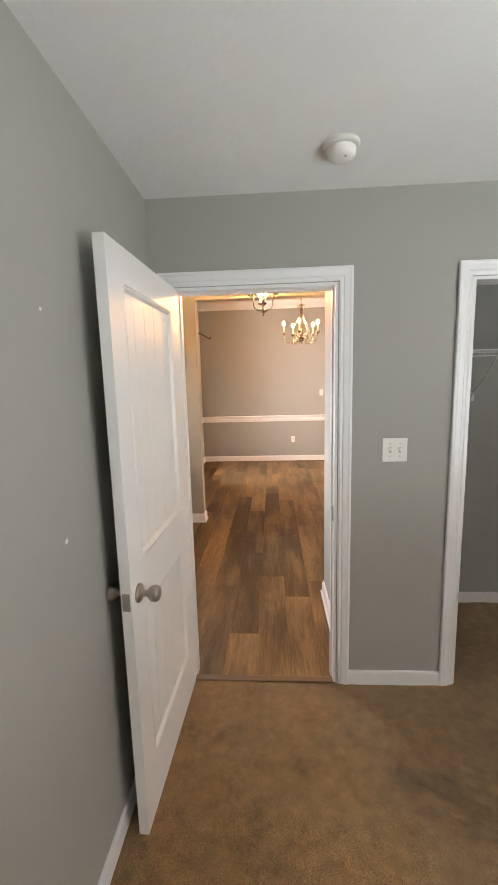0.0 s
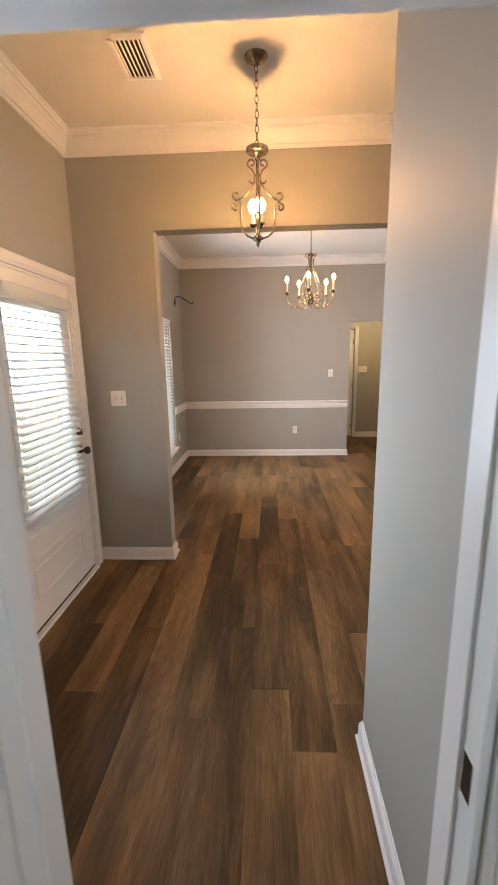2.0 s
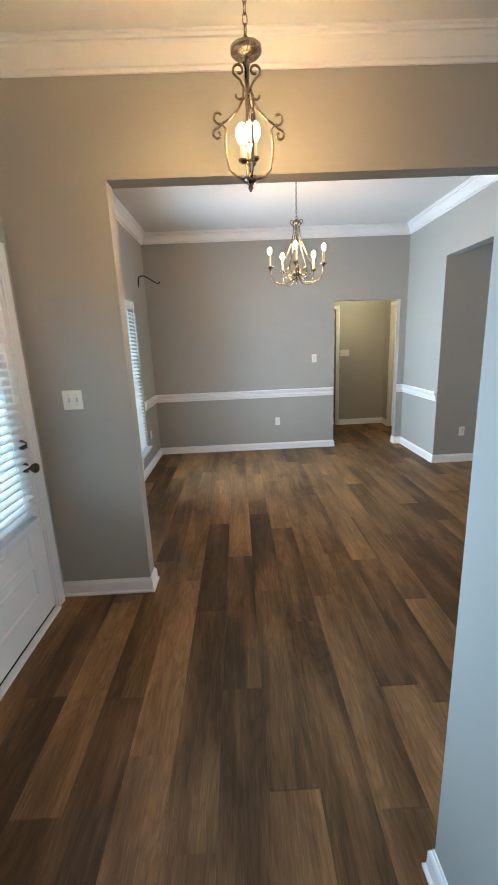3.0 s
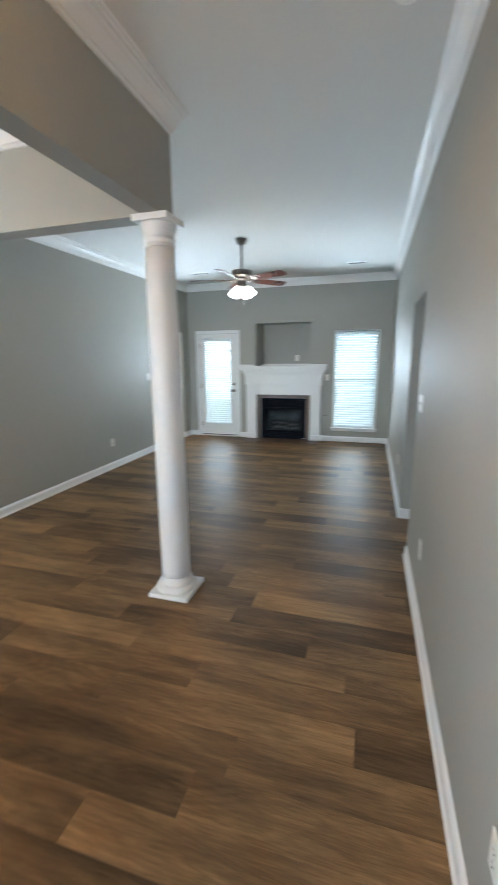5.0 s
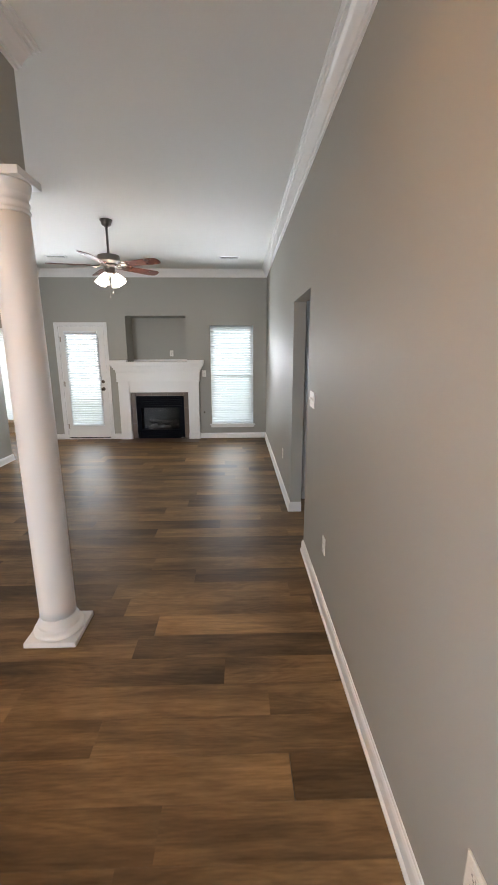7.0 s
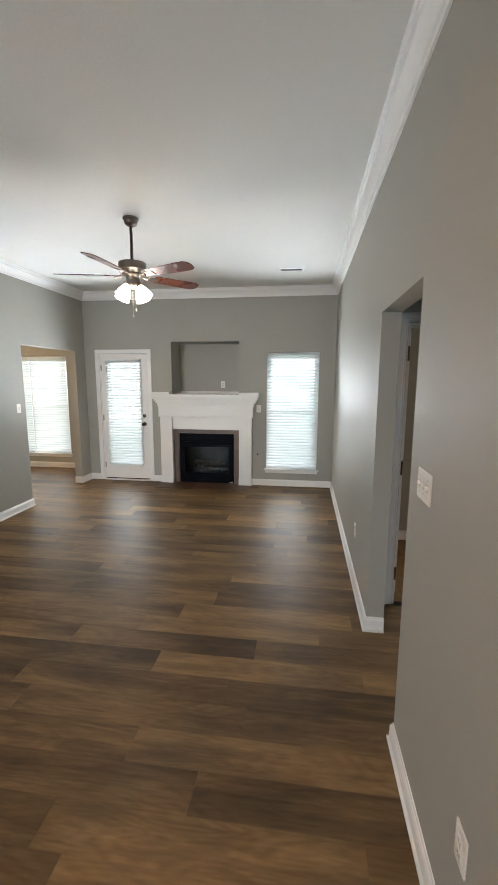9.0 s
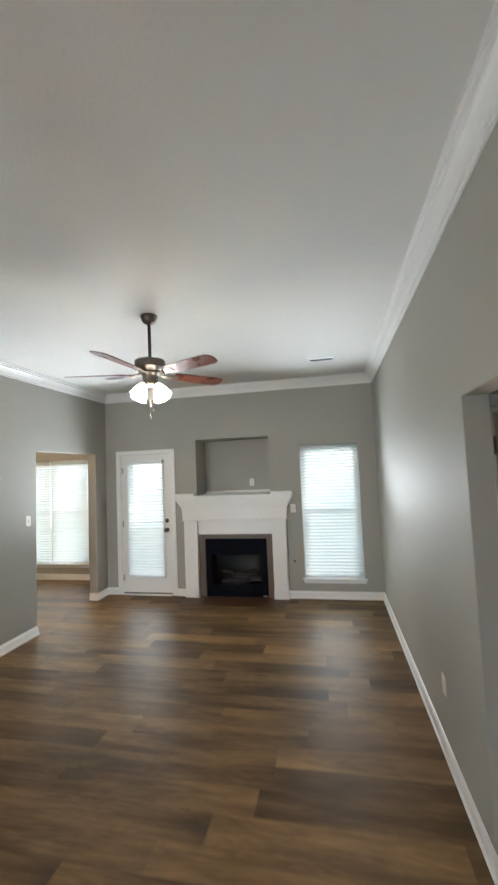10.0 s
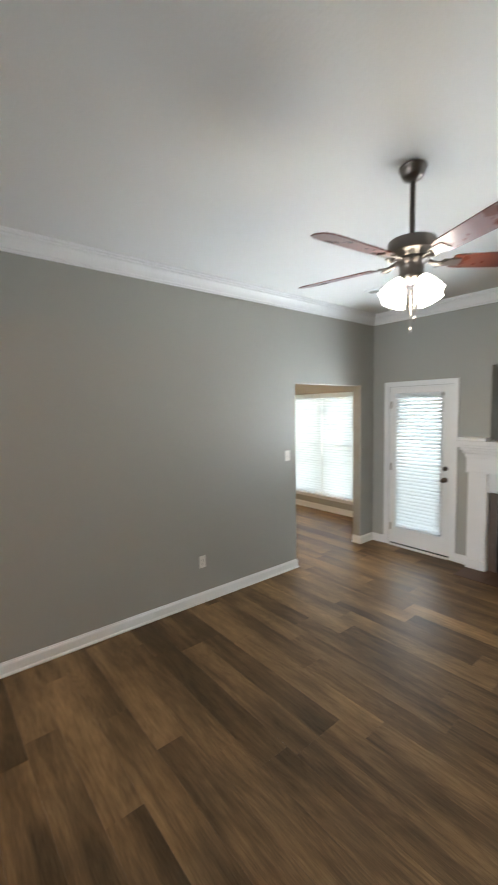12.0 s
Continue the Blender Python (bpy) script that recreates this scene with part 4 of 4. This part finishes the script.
for i in range(5):
    part("tile", boxes((-0.742 + i * 0.297, -0.449 + i * 0.297, 0.091, 0.40, -0.004, 0.0045), bevel=0.0015), M_TILE, h)
part("tile", boxes((-0.539, 0.539, 0.0155, 0.090, -0.004, 0.0045), bevel=0.0015), M_TILE, h)

# ceiling fan
M_BLADE = material("cherry_blade", (0.115, 0.030, 0.017), 0.28, 0, 0.3, 9)
M_SHADE = emitter("lit_glass_shade", (1.0, 0.93, 0.83), 7.0)
M_PEWTER = material("pewter", (0.20, 0.175, 0.155), 0.34, 1.0, 0.08, 20)


def ceiling_fan(m, turn):
    t = thing("ceiling_fan", "pewter ceiling fan with five cherry blades and lit glass shades", "ceiling fan", m)
    bm = bmesh.new()
    lathe(bm, [(0.066, 3.0495), (0.068, 3.042), (0.066, 3.034), (0.058, 3.030), (0.056, 3.010), (0.046, 2.992), (0.026, 2.982), (0.018, 2.976)], 32)
    part("canopy", bm, M_PEWTER, t, smooth=True)
    bm = bmesh.new()
    lathe(bm, [(0.013, 2.975), (0.013, 2.70), (0.026, 2.695), (0.030, 2.675)], 16)
    part("downrod", bm, M_PEWTER, t, smooth=True)
    bm = bmesh.new()
    lathe(bm, [(0.034, 2.694), (0.100, 2.690), (0.116, 2.684), (0.120, 2.676), (0.120, 2.628), (0.113, 2.620), (0.094, 2.616), (0.090, 2.600), (0.070, 2.590)], 40)
    part("motor_housing", bm, M_PEWTER, t, smooth=True)
    bm = bmesh.new()
    lathe(bm, [(0.085, 2.593), (0.085, 2.580), (0.062, 2.570), (0.058, 2.520), (0.066, 2.512), (0.066, 2.492), (0.040, 2.480), (0.020, 2.470)], 32)
    part("switch_cup", bm, M_PEWTER, t, smooth=True)
    for k in range(5):
        q = pose(0, 0, 0, 0, 0, turn + 72 * k)
        bm = bmesh.new()
        tube(bm, [(0.085, 0, 2.585), (0.12, 0, 2.572), (0.155, 0, 2.568)], [0.012, 0.010, 0.012], 8)
        add_box(bm, 0.15, 0.245, -0.030, 0.030, -0.0085, -0.0035, bevel=0.0015, turn=pose(0, 0, 2.580, -13, 0, 0))
        for sy in (-0.02, 0.02):
            tube(bm, [(0.10, sy * 0.4, 2.576), (0.13, sy * 1.6, 2.566), (0.17, sy * 1.2, 2.572)], 0.005, 6)
        part("blade_iron", bm, M_PEWTER, t, m=q)
        bm = bmesh.new()
        out = [(0.20, -0.050), (0.24, -0.058), (0.55, -0.068), (0.62, -0.066), (0.655, -0.045), (0.665, 0.0), (0.655, 0.045), (0.62, 0.066), (0.55, 0.068), (0.24, 0.058), (0.20, 0.050)]
        lo = [bm.verts.new((x, y, -0.003)) for x, y in out]
        hi = [bm.verts.new((x, y, 0.003)) for x, y in out]
        bm.faces.new(lo[::-1])
        bm.faces.new(hi)
        for i in range(len(out)):
            j = (i + 1) % len(out)
            bm.faces.new((lo[i], lo[j], hi[j], hi[i]))
        part("blade", bm, M_BLADE, t, "dark cherry wooden fan blade", m=q @ pose(0, 0, 2.580, -13, 0, 0))
    for k in range(4):
        q = pose(0, 0, 0, 0, 0, 72 + 90 * k)
        bm = bmesh.new()
        tube(bm, [(0.040, 0, 2.500), (0.062, 0, 2.500), (0.074, 0, 2.488)], 0.011, 8)
        lathe(bm, [(0.020, 0.0), (0.027, 0.010), (0.027, 0.028)], 16, pose(0.070, 0, 2.492, 0, 152, 0))
        part("lamp_socket", bm, M_PEWTER, t, m=q)
        bm = bmesh.new()
        seg = 32
        prof = [(0.026, 0.0), (0.032, 0.014), (0.042, 0.036), (0.049, 0.062), (0.053, 0.085), (0.062, 0.105)]
        rings = [[bm.verts.new(((r + (0.005 * math.cos(8 * 2 * math.pi * i / seg) if n > 2 else 0)) * math.cos(2 * math.pi * i / seg), (r + (0.005 * math.cos(8 * 2 * math.pi * i / seg) if n > 2 else 0)) * math.sin(2 * math.pi * i / seg), z)) for i in range(seg)] for n, (r, z) in enumerate(prof)]
        for a, b in zip(rings, rings[1:]):
            for i in range(seg):
                bm.faces.new((a[i], a[(i + 1) % seg], b[(i + 1) % seg], b[i]))
        bmesh.ops.transform(bm, matrix=pose(0.078, 0, 2.480, 0, 147, 0), verts=bm.verts)
        shade = part("glass_shade", bm, M_SHADE, t, "glowing frosted glass bell shade", smooth=True, m=q)
        shade.visible_shadow = False
    for x, y, z in ((0.03, 0.02, 2.235), (-0.02, -0.03, 2.275)):
        bm = bmesh.new()
        tube(bm, [(x, y, 2.48), (x, y, z + 0.02)], 0.0014, 5)
        part("pull_chain", bm, M_NICKEL, t)
        bm = bmesh.new()
        lathe(bm, [(0.002, z + 0.022), (0.005, z + 0.016), (0.007, z + 0.004), (0.005, z - 0.004), (0.001, z - 0.006)], 12, pose(x, y, 0))
        part("pull_fob", bm, M_NICKEL, t, "brushed metal pull-chain fob", smooth=True)
    return t


ceiling_fan(pose(5.48, 5.16, 0), 30)

# lantern pendant in the entrance hall
M_BULB = emitter("lit_bulb", (1.0, 0.66, 0.30), 18.0)
M_SLEEVE = material("candle_sleeve", (0.75, 0.66, 0.50), 0.5)
M_ANTIQUE = material("antique_nickel", (0.31, 0.255, 0.20), 0.26, 1.0, 0.12, 25)


def bulb_mesh(x, y, z, s=1.15):
    bm = bmesh.new()
    return lathe(bm, [(0.009 * s, 0), (0.015 * s, 0.010 * s), (0.0205 * s, 0.026 * s), (0.019 * s, 0.042 * s), (0.011 * s, 0.056 * s), (0.001, 0.064 * s)], 14, pose(x, y, z))


def chain_links(t, z0, z1, mat, r=0.012, wire=0.0022):
    n = max(1, round((z1 - z0) / (2.6 * r)))
    step = (z1 - z0) / n
    for k in range(n):
        bm = bmesh.new()
        zc = z0 + (k + 0.5) * step
        pts = [(0.7 * r * math.cos(a), 0, zc + (step * 0.62) * math.sin(a)) for a in [2 * math.pi * i / 12 for i in range(12)]]
        tube(bm, pts, wire, 6, closed=True)
        part("chain_link", bm, mat, t, m=pose(0, 0, 0, 0, 0, 90 * (k % 2) + 20))


def scroll(cx, cz, r0, r1, a0, a1, n=14):
    return [(cx + (r0 + (r1 - r0) * i / n) * math.cos(radians(a0 + (a1 - a0) * i / n)), 0, cz + (r0 + (r1 - r0) * i / n) * math.sin(radians(a0 + (a1 - a0) * i / n))) for i in range(n + 1)]


def lantern(m):
    t = thing("pendant_lantern", "antique nickel scrolled lantern pendant with lit bulbs", "pendant lamp", m)
    bm = bmesh.new()
    lathe(bm, [(0.066, 3.0495), (0.066, 3.044), (0.058, 3.034), (0.040, 3.022), (0.016, 3.014), (0.010, 3.002)], 32)
    part("canopy", bm, M_ANTIQUE, t, smooth=True)
    chain_links(t, 2.640, 3.005, M_ANTIQUE, 0.013)
    bm = bmesh.new()
    lathe(bm, [(0.006, 2.646), (0.022, 2.644), (0.050, 2.640), (0.058, 2.635), (0.058, 2.622), (0.050, 2.614), (0.032, 2.609), (0.016, 2.603), (0.012, 2.580)], 28)
    part("cap", bm, M_ANTIQUE, t, smooth=True)
    bm = bmesh.new()
    lathe(bm, [(0.009, 2.60), (0.009, 2.33)], 12)
    part("centre_rod", bm, M_ANTIQUE, t, smooth=True)
    for k in range(4):
        q = pose(0, 0, 0, 0, 0, 6 + 90 * k)
        bm = bmesh.new()
        tube(bm, scroll(0.030, 2.566, 0.008, 0.023, 300, -30) + [(0.026, 0, 2.535), (0.014, 0, 2.512), (0.018, 0, 2.478), (0.038, 0, 2.442), (0.072, 0, 2.410), (0.098, 0, 2.396)] + scroll(0.114, 2.414, 0.024, 0.012, 225, 500), 0.0045, 8)
        part("scroll_arm", bm, M_ANTIQUE, t, m=q, smooth=True)
        bm = bmesh.new()
        tube(bm, scroll(0.121, 2.358, 0.008, 0.020, -250, 95) + [(0.102, 0, 2.392), (0.088, 0, 2.376), (0.092, 0, 2.33), (0.090, 0, 2.285), (0.082, 0, 2.240), (0.055, 0, 2.215), (0.020, 0, 2.203)], 0.0045, 8)
        tube(bm, [(0.012, 0, 2.478), (0.034, 0, 2.474), (0.044, 0, 2.480), (0.046, 0, 2.488)], 0.004, 6)
        part("cage_bar", bm, M_ANTIQUE, t, m=q, smooth=True)
    for k in range(3):
        a = radians(72 + 120 * k)
        x, y = 0.028 * math.cos(a), 0.028 * math.sin(a)
        bm = bmesh.new()
        tube(bm, [(0, 0, 2.262), (x, y, 2.262)], 0.005, 6)
        lathe(bm, [(0.006, 2.258), (0.017, 2.266), (0.018, 2.272), (0.010, 2.276)], 14, pose(x, y, 0))
        part("lamp_cup", bm, M_ANTIQUE, t)
        bm = bmesh.new()
        lathe(bm, [(0.0095, 2.276), (0.0095, 2.325)], 14, pose(x, y, 0))
        part("candle_sleeve", bm, M_SLEEVE, t, "cream candle sleeve")
        part("bulb", bulb_mesh(x, y, 2.325), M_BULB, t, "glowing warm candle bulb", smooth=True).visible_shadow = False
    bm = bmesh.new()
    lathe(bm, [(0.008, 2.33), (0.010, 2.27), (0.006, 2.25), (0.006, 2.225), (0.022, 2.216), (0.030, 2.206), (0.028, 2.198), (0.014, 2.190), (0.008, 2.182), (0.011, 2.174), (0.007, 2.166), (0.001, 2.160)], 24)
    part("finial", bm, M_ANTIQUE, t, smooth=True)
    return t


lantern(pose(0.326, 4.13, 0.012))


def chandelier(m, top=2.635):
    t = thing("chandelier", "antique nickel chandelier with scrolled arms and lit candle bulbs", "chandelier", m)
    bm = bmesh.new()
    lathe(bm, [(0.066, 3.0495), (0.066, 3.044), (0.056, 3.032), (0.030, 3.020), (0.012, 3.012)], 32)
    part("canopy", bm, M_ANTIQUE, t, smooth=True)
    chain_links(t, top, 3.015, M_ANTIQUE, 0.011)
    bm = bmesh.new()
    lathe(bm, [(0.004, 2.645), (0.020, 2.634), (0.030, 2.622), (0.026, 2.610), (0.012, 2.600), (0.010, 2.56), (0.008, 2.30), (0.014, 2.26), (0.022, 2.22), (0.012, 2.18), (0.020, 2.16), (0.014, 2.14), (0.006, 2.115), (0.009, 2.105), (0.001, 2.095)], 20)
    part("centre_stem", bm, M_ANTIQUE, t, smooth=True)
    for k in range(5):
        q = pose(0, 0, 0, 0, 0, 115 + 72 * k)
        bm = bmesh.new()
        tube(bm, scroll(0.040, 2.620, 0.008, 0.020, 230, -60) + [(0.028, 0, 2.585), (0.030, 0, 2.53), (0.050, 0, 2.45), (0.088, 0, 2.36), (0.128, 0, 2.28), (0.142, 0, 2.225), (0.132, 0, 2.175), (0.098, 0, 2.145), (0.055, 0, 2.135), (0.018, 0, 2.14)], 0.0042, 7)
        part("upper_scroll", bm, M_ANTIQUE, t, m=q, smooth=True)
        bm = bmesh.new()
        tube(bm, scroll(0.072, 2.212, 0.014, 0.050, 520, 190, 20) + [(0.026, 0, 2.180), (0.040, 0, 2.140), (0.085, 0, 2.108), (0.145, 0, 2.098), (0.205, 0, 2.115), (0.240, 0, 2.160), (0.252, 0, 2.235)], 0.005, 7)
        part("arm", bm, M_ANTIQUE, t, m=q, smooth=True)
        bm = bmesh.new()
        lathe(bm, [(0.006, 2.228), (0.024, 2.238), (0.030, 2.247), (0.014, 2.250), (0.012, 2.256)], 18, pose(0.252, 0, 0))
        part("bobeche", bm, M_ANTIQUE, t, m=q, smooth=True)
        bm = bmesh.new()
        lathe(bm, [(0.0095, 2.254), (0.0095, 2.350)], 14, pose(0.252, 0, 0))
        part("candle_sleeve", bm, M_SLEEVE, t, "cream candle sleeve", m=q)
        part("bulb", bulb_mesh(0.252, 0, 2.350, 1.0), M_BULB, t, "glowing warm candle bulb", smooth=True, m=q).visible_shadow = False
    return t


chandelier(pose(0.825, 6.3, 0))

# ceiling vents and smoke detectors


def vent(m, w, d, label, slats=9, mat=None):
    t = thing("ceiling_vent", label, "air vent", m, "ceiling vents")
    mat = mat or M_TRIM
    bm = bmesh.new()
    sweep_frame(bm, [(-w / 2, -d / 2), (w / 2, -d / 2), (w / 2, d / 2), (-w / 2, d / 2), (-w / 2, -d / 2 + 0.001)], [(0, 0), (0, 0.010), (-0.010, 0.010), (-0.030, 0.003), (-0.030, 0)])
    part("frame", bm, mat, t, m=pose(0, 0, -0.001, -90, 0, 0))
    # flat dark sheet in place of the shade inside a duct
    part("backing", boxes((-w / 2, w / 2, -d / 2, d / 2, -0.003, -0.001)), M_DARK, t, "dark sheet standing for the unlit duct")
    for k in range(slats):
        y = -w / 2 + (k + 0.5) * w / slats
        bm = bmesh.new()
        add_box(bm, -0.0015, 0.0015, -d / 2, d / 2, -0.006, 0.004, turn=pose(y, 0, -0.009, 0, 15, 0))
        part("slat", bm, mat, t)
    return t


vent(pose(-0.274, 4.09, ZC, 0, 0, 0), 0.13, 0.26, "white slatted ceiling air vent over the entrance", 6)
vent(pose(7.28, 3.845, ZC, 0, 0, 90), 0.26, 0.10, "white slatted ceiling air vent near the window", 10)
vent(pose(7.234, 6.463, ZC, 0, 0, 90), 0.26, 0.10, "white slatted ceiling air vent near the patio door", 10)


def smoke_detector(m, label):
    t = thing("smoke_detector", label, "smoke detector", m, "smoke detectors")
    bm = bmesh.new()
    lathe(bm, [(0.078, 0.0), (0.078, -0.012), (0.074, -0.016), (0.066, -0.017)], 36)
    part("mounting_ring", bm, M_PLASTIC, t, smooth=False)
    # grey ring: the gap's shade is put into its colour
    bm = bmesh.new()
    lathe(bm, [(0.056, -0.015), (0.056, -0.022)], 36)
    part("sounder_slot", bm, M_SLOT, t, "sounder slot with its shade put in as grey")
    bm = bmesh.new()
    lathe(bm, [(0.060, -0.020), (0.063, -0.024), (0.060, -0.046), (0.052, -0.058), (0.030, -0.063), (0.001, -0.064)], 36)
    part("cover", bm, M_PLASTIC, t, smooth=True)
    bm = bmesh.new()
    lathe(bm, [(0.006, -0.058), (0.006, -0.0635), (0.004, -0.064)], 12, pose(0.012, -0.03, 0))
    part("test_button", bm, M_SLOT, t, "grey test button")
    return t


smoke_detector(pose(0.655, 1.93, 2.4245) @ Matrix.Scale(0.82, 4), "white round smoke detector on the bedroom ceiling")
smoke_detector(pose(2.35, 3.478, ZC - 0.0005) @ Matrix.Scale(0.92, 4), "white round smoke detector on the living ceiling")

# plant hook in the dining room
bm = bmesh.new()
tube(bm, [(-0.975, 7.86, 2.36), (-0.975, 7.86, 2.43), (-0.968, 7.86, 2.455), (-0.935, 7.86, 2.468), (-0.89, 7.86, 2.462), (-0.80, 7.86, 2.405), (-0.745, 7.86, 2.372), (-0.725, 7.86, 2.368), (-0.712, 7.86, 2.378), (-0.712, 7.86, 2.396)], 0.007, 8)
add_box(bm, XW - 0.0005, XW + 0.006, 7.85, 7.87, 2.33, 2.42)
part("plant_hook", bm, M_BLACK, None, "black wrought-iron plant hook on the dining wall", category="plant hook")

# closet wire shelf
sh = thing("wire_shelf", "white coated wire closet shelf with hanging rod", "shelf")
M_WIRE = material("coated_wire", (0.72, 0.72, 0.70), 0.35)
for y in (2.745, 2.76, 2.90, 3.065):
    bm = bmesh.new()
    tube(bm, [(0.885, y, 1.74 if y > 2.75 else 1.705), (2.995, y, 1.74 if y > 2.75 else 1.705)], 0.0035, 6)
    part("long_wire", bm, M_WIRE, sh)
for k in range(80):
    bm = bmesh.new()
    x = 0.90 + k * 0.026
    tube(bm, [(x, 2.745, 1.705), (x, 2.758, 1.742), (x, 3.07, 1.743)], 0.0018, 5)
    part("cross_wire", bm, M_WIRE, sh)
for x in (1.705, 2.4):
    bm = bmesh.new()
    tube(bm, [(x, 2.76, 1.735), (x, 3.07, 1.47)], 0.005, 6)
    add_box(bm, x - 0.008, x + 0.008, 3.068, 3.079, 1.43, 1.49)
    part("shelf_brace", bm, M_WIRE, sh)

# small wall scars in the bedroom
for y, z, r in ((1.345, 1.185, 0.008), (1.33, 1.79, 0.005)):
    bm = bmesh.new()
    lathe(bm, [(r, 0), (r * 0.8, 0.0015), (r * 0.3, 0.002)], 12, pose(XBL, y, z, 0, 90, 0))
    part("wall_anchor", bm, M_PLASTIC, None, "small white plastic anchor stuck in the plaster", category="wall anchor")

# hall door leaf
hd = thing("hall_closet_door", "half-open white door in the hall side wall", "door", pose(2.99, 9.465, 0, 0, 0, -72))
bm = bmesh.new()
slab_frame(bm, 0, 0.74, 0.015, 2.07, -0.035, 0, [(0.11, 0.63, 0.24, 0.90), (0.11, 0.63, 1.03, 1.96)])
part("slab", bm, M_DOOR, hd)
for q in ((0.11, 0.63, 0.24, 0.90), (0.11, 0.63, 1.03, 1.96)):
    plank_panel(hd, *q, 0, 0.035, 4)
knob(hd, pose(0.68, 0, 0.93), True)
# unseen fixture of invented shape, added to hold the nook's warm lamp
nl = thing("unseen_nook_light", "added unseen round frosted ceiling light, lit, in the nook", "ceiling light", pose(7.1, 8.9, 2.4395))
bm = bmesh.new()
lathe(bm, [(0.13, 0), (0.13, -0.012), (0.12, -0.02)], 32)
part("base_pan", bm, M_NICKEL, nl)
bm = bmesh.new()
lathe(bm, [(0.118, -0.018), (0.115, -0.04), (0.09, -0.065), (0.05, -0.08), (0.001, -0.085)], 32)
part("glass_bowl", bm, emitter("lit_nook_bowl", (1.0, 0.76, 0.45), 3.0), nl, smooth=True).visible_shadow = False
# the hall fixture is out of view too, added around the hall lamp
hl = thing("unseen_hall_light", "added unseen round frosted ceiling light, lit, in the hall", "ceiling light", pose(2.2, 9.1, 2.4395))
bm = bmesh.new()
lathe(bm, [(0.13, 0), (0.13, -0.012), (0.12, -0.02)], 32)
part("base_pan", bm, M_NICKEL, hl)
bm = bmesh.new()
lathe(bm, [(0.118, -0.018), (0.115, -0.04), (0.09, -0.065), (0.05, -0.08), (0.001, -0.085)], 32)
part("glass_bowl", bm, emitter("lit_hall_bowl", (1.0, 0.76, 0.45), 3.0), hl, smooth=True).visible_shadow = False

# ---- floor planks ----
PLANK_W, PLANK_L = 0.1845, 1.22
ZONES = [(XW, 0.80, 2.285, 3.25), (XW, XE + 0.05, 3.08, 8.35), (XW, 4.2, 8.30, 10.8), (5.2, 9.02, 7.15, 10.8), (3.12, XV + 0.02, 1.3, 3.08)]
plank_meshes = {}


def plank_mesh(width, length):
    key = (round(width, 3), round(length, 2))
    if key not in plank_meshes:
        w, h = key[0] / 2 - 0.00005, key[1] / 2 - 0.00005
        bm = bmesh.new()
        rings = [[bm.verts.new((sx * (w - d), sy * (h - d), z)) for sx, sy in ((-1, -1), (1, -1), (1, 1), (-1, 1))] for d, z in ((0, -0.010), (0, -0.0005), (0.0006, 0))]
        for a, b in zip(rings, rings[1:]):
            for k in range(4):
                bm.faces.new((a[k], a[(k + 1) % 4], b[(k + 1) % 4], b[k]))
        bm.faces.new(rings[2])
        plank_meshes[key] = mesh_from(bm, "plank", M_PLANK)
    return plank_meshes[key]


rng = random.Random(7)
# where one board end lies in some rows of the floor
BOARD_END = {-4: 3.90, -3: 3.619, -2: 3.286, -1: 3.914, 1: 4.36, 2: 3.377, 3: 5.104, 16: 4.065, 17: 4.41, 18: 3.904, 19: 4.03, 20: 4.50, 21: 3.915, 22: 3.515}
col = math.floor((XW - 0.1 - 0.281) / PLANK_W)
while 0.281 + col * PLANK_W < 9.02:
    xa = 0.281 + col * PLANK_W
    xm = xa + PLANK_W / 2
    spans = sorted((z[2], z[3]) for z in ZONES if z[0] - 0.05 < xm < z[1] + 0.02)
    merged = []
    for a, b in spans:
        if merged and a <= merged[-1][1] + 0.01:
            merged[-1][1] = max(merged[-1][1], b)
        else:
            merged.append([a, b])
    shift = rng.uniform(0, PLANK_L)
    if col in BOARD_END:
        shift = (merged[0][0] - BOARD_END[col]) % PLANK_L
    for a, b in merged:
        y = a - shift
        while y < b:
            ya, yb = max(y, a), min(y + PLANK_L, b)
            if yb - ya > 0.03:
                ob = new("plank", plank_mesh(PLANK_W, yb - ya))
                ob.parent = floor
                ob.location = (xm, (ya + yb) / 2, 0)
            y += PLANK_L
    col += 1
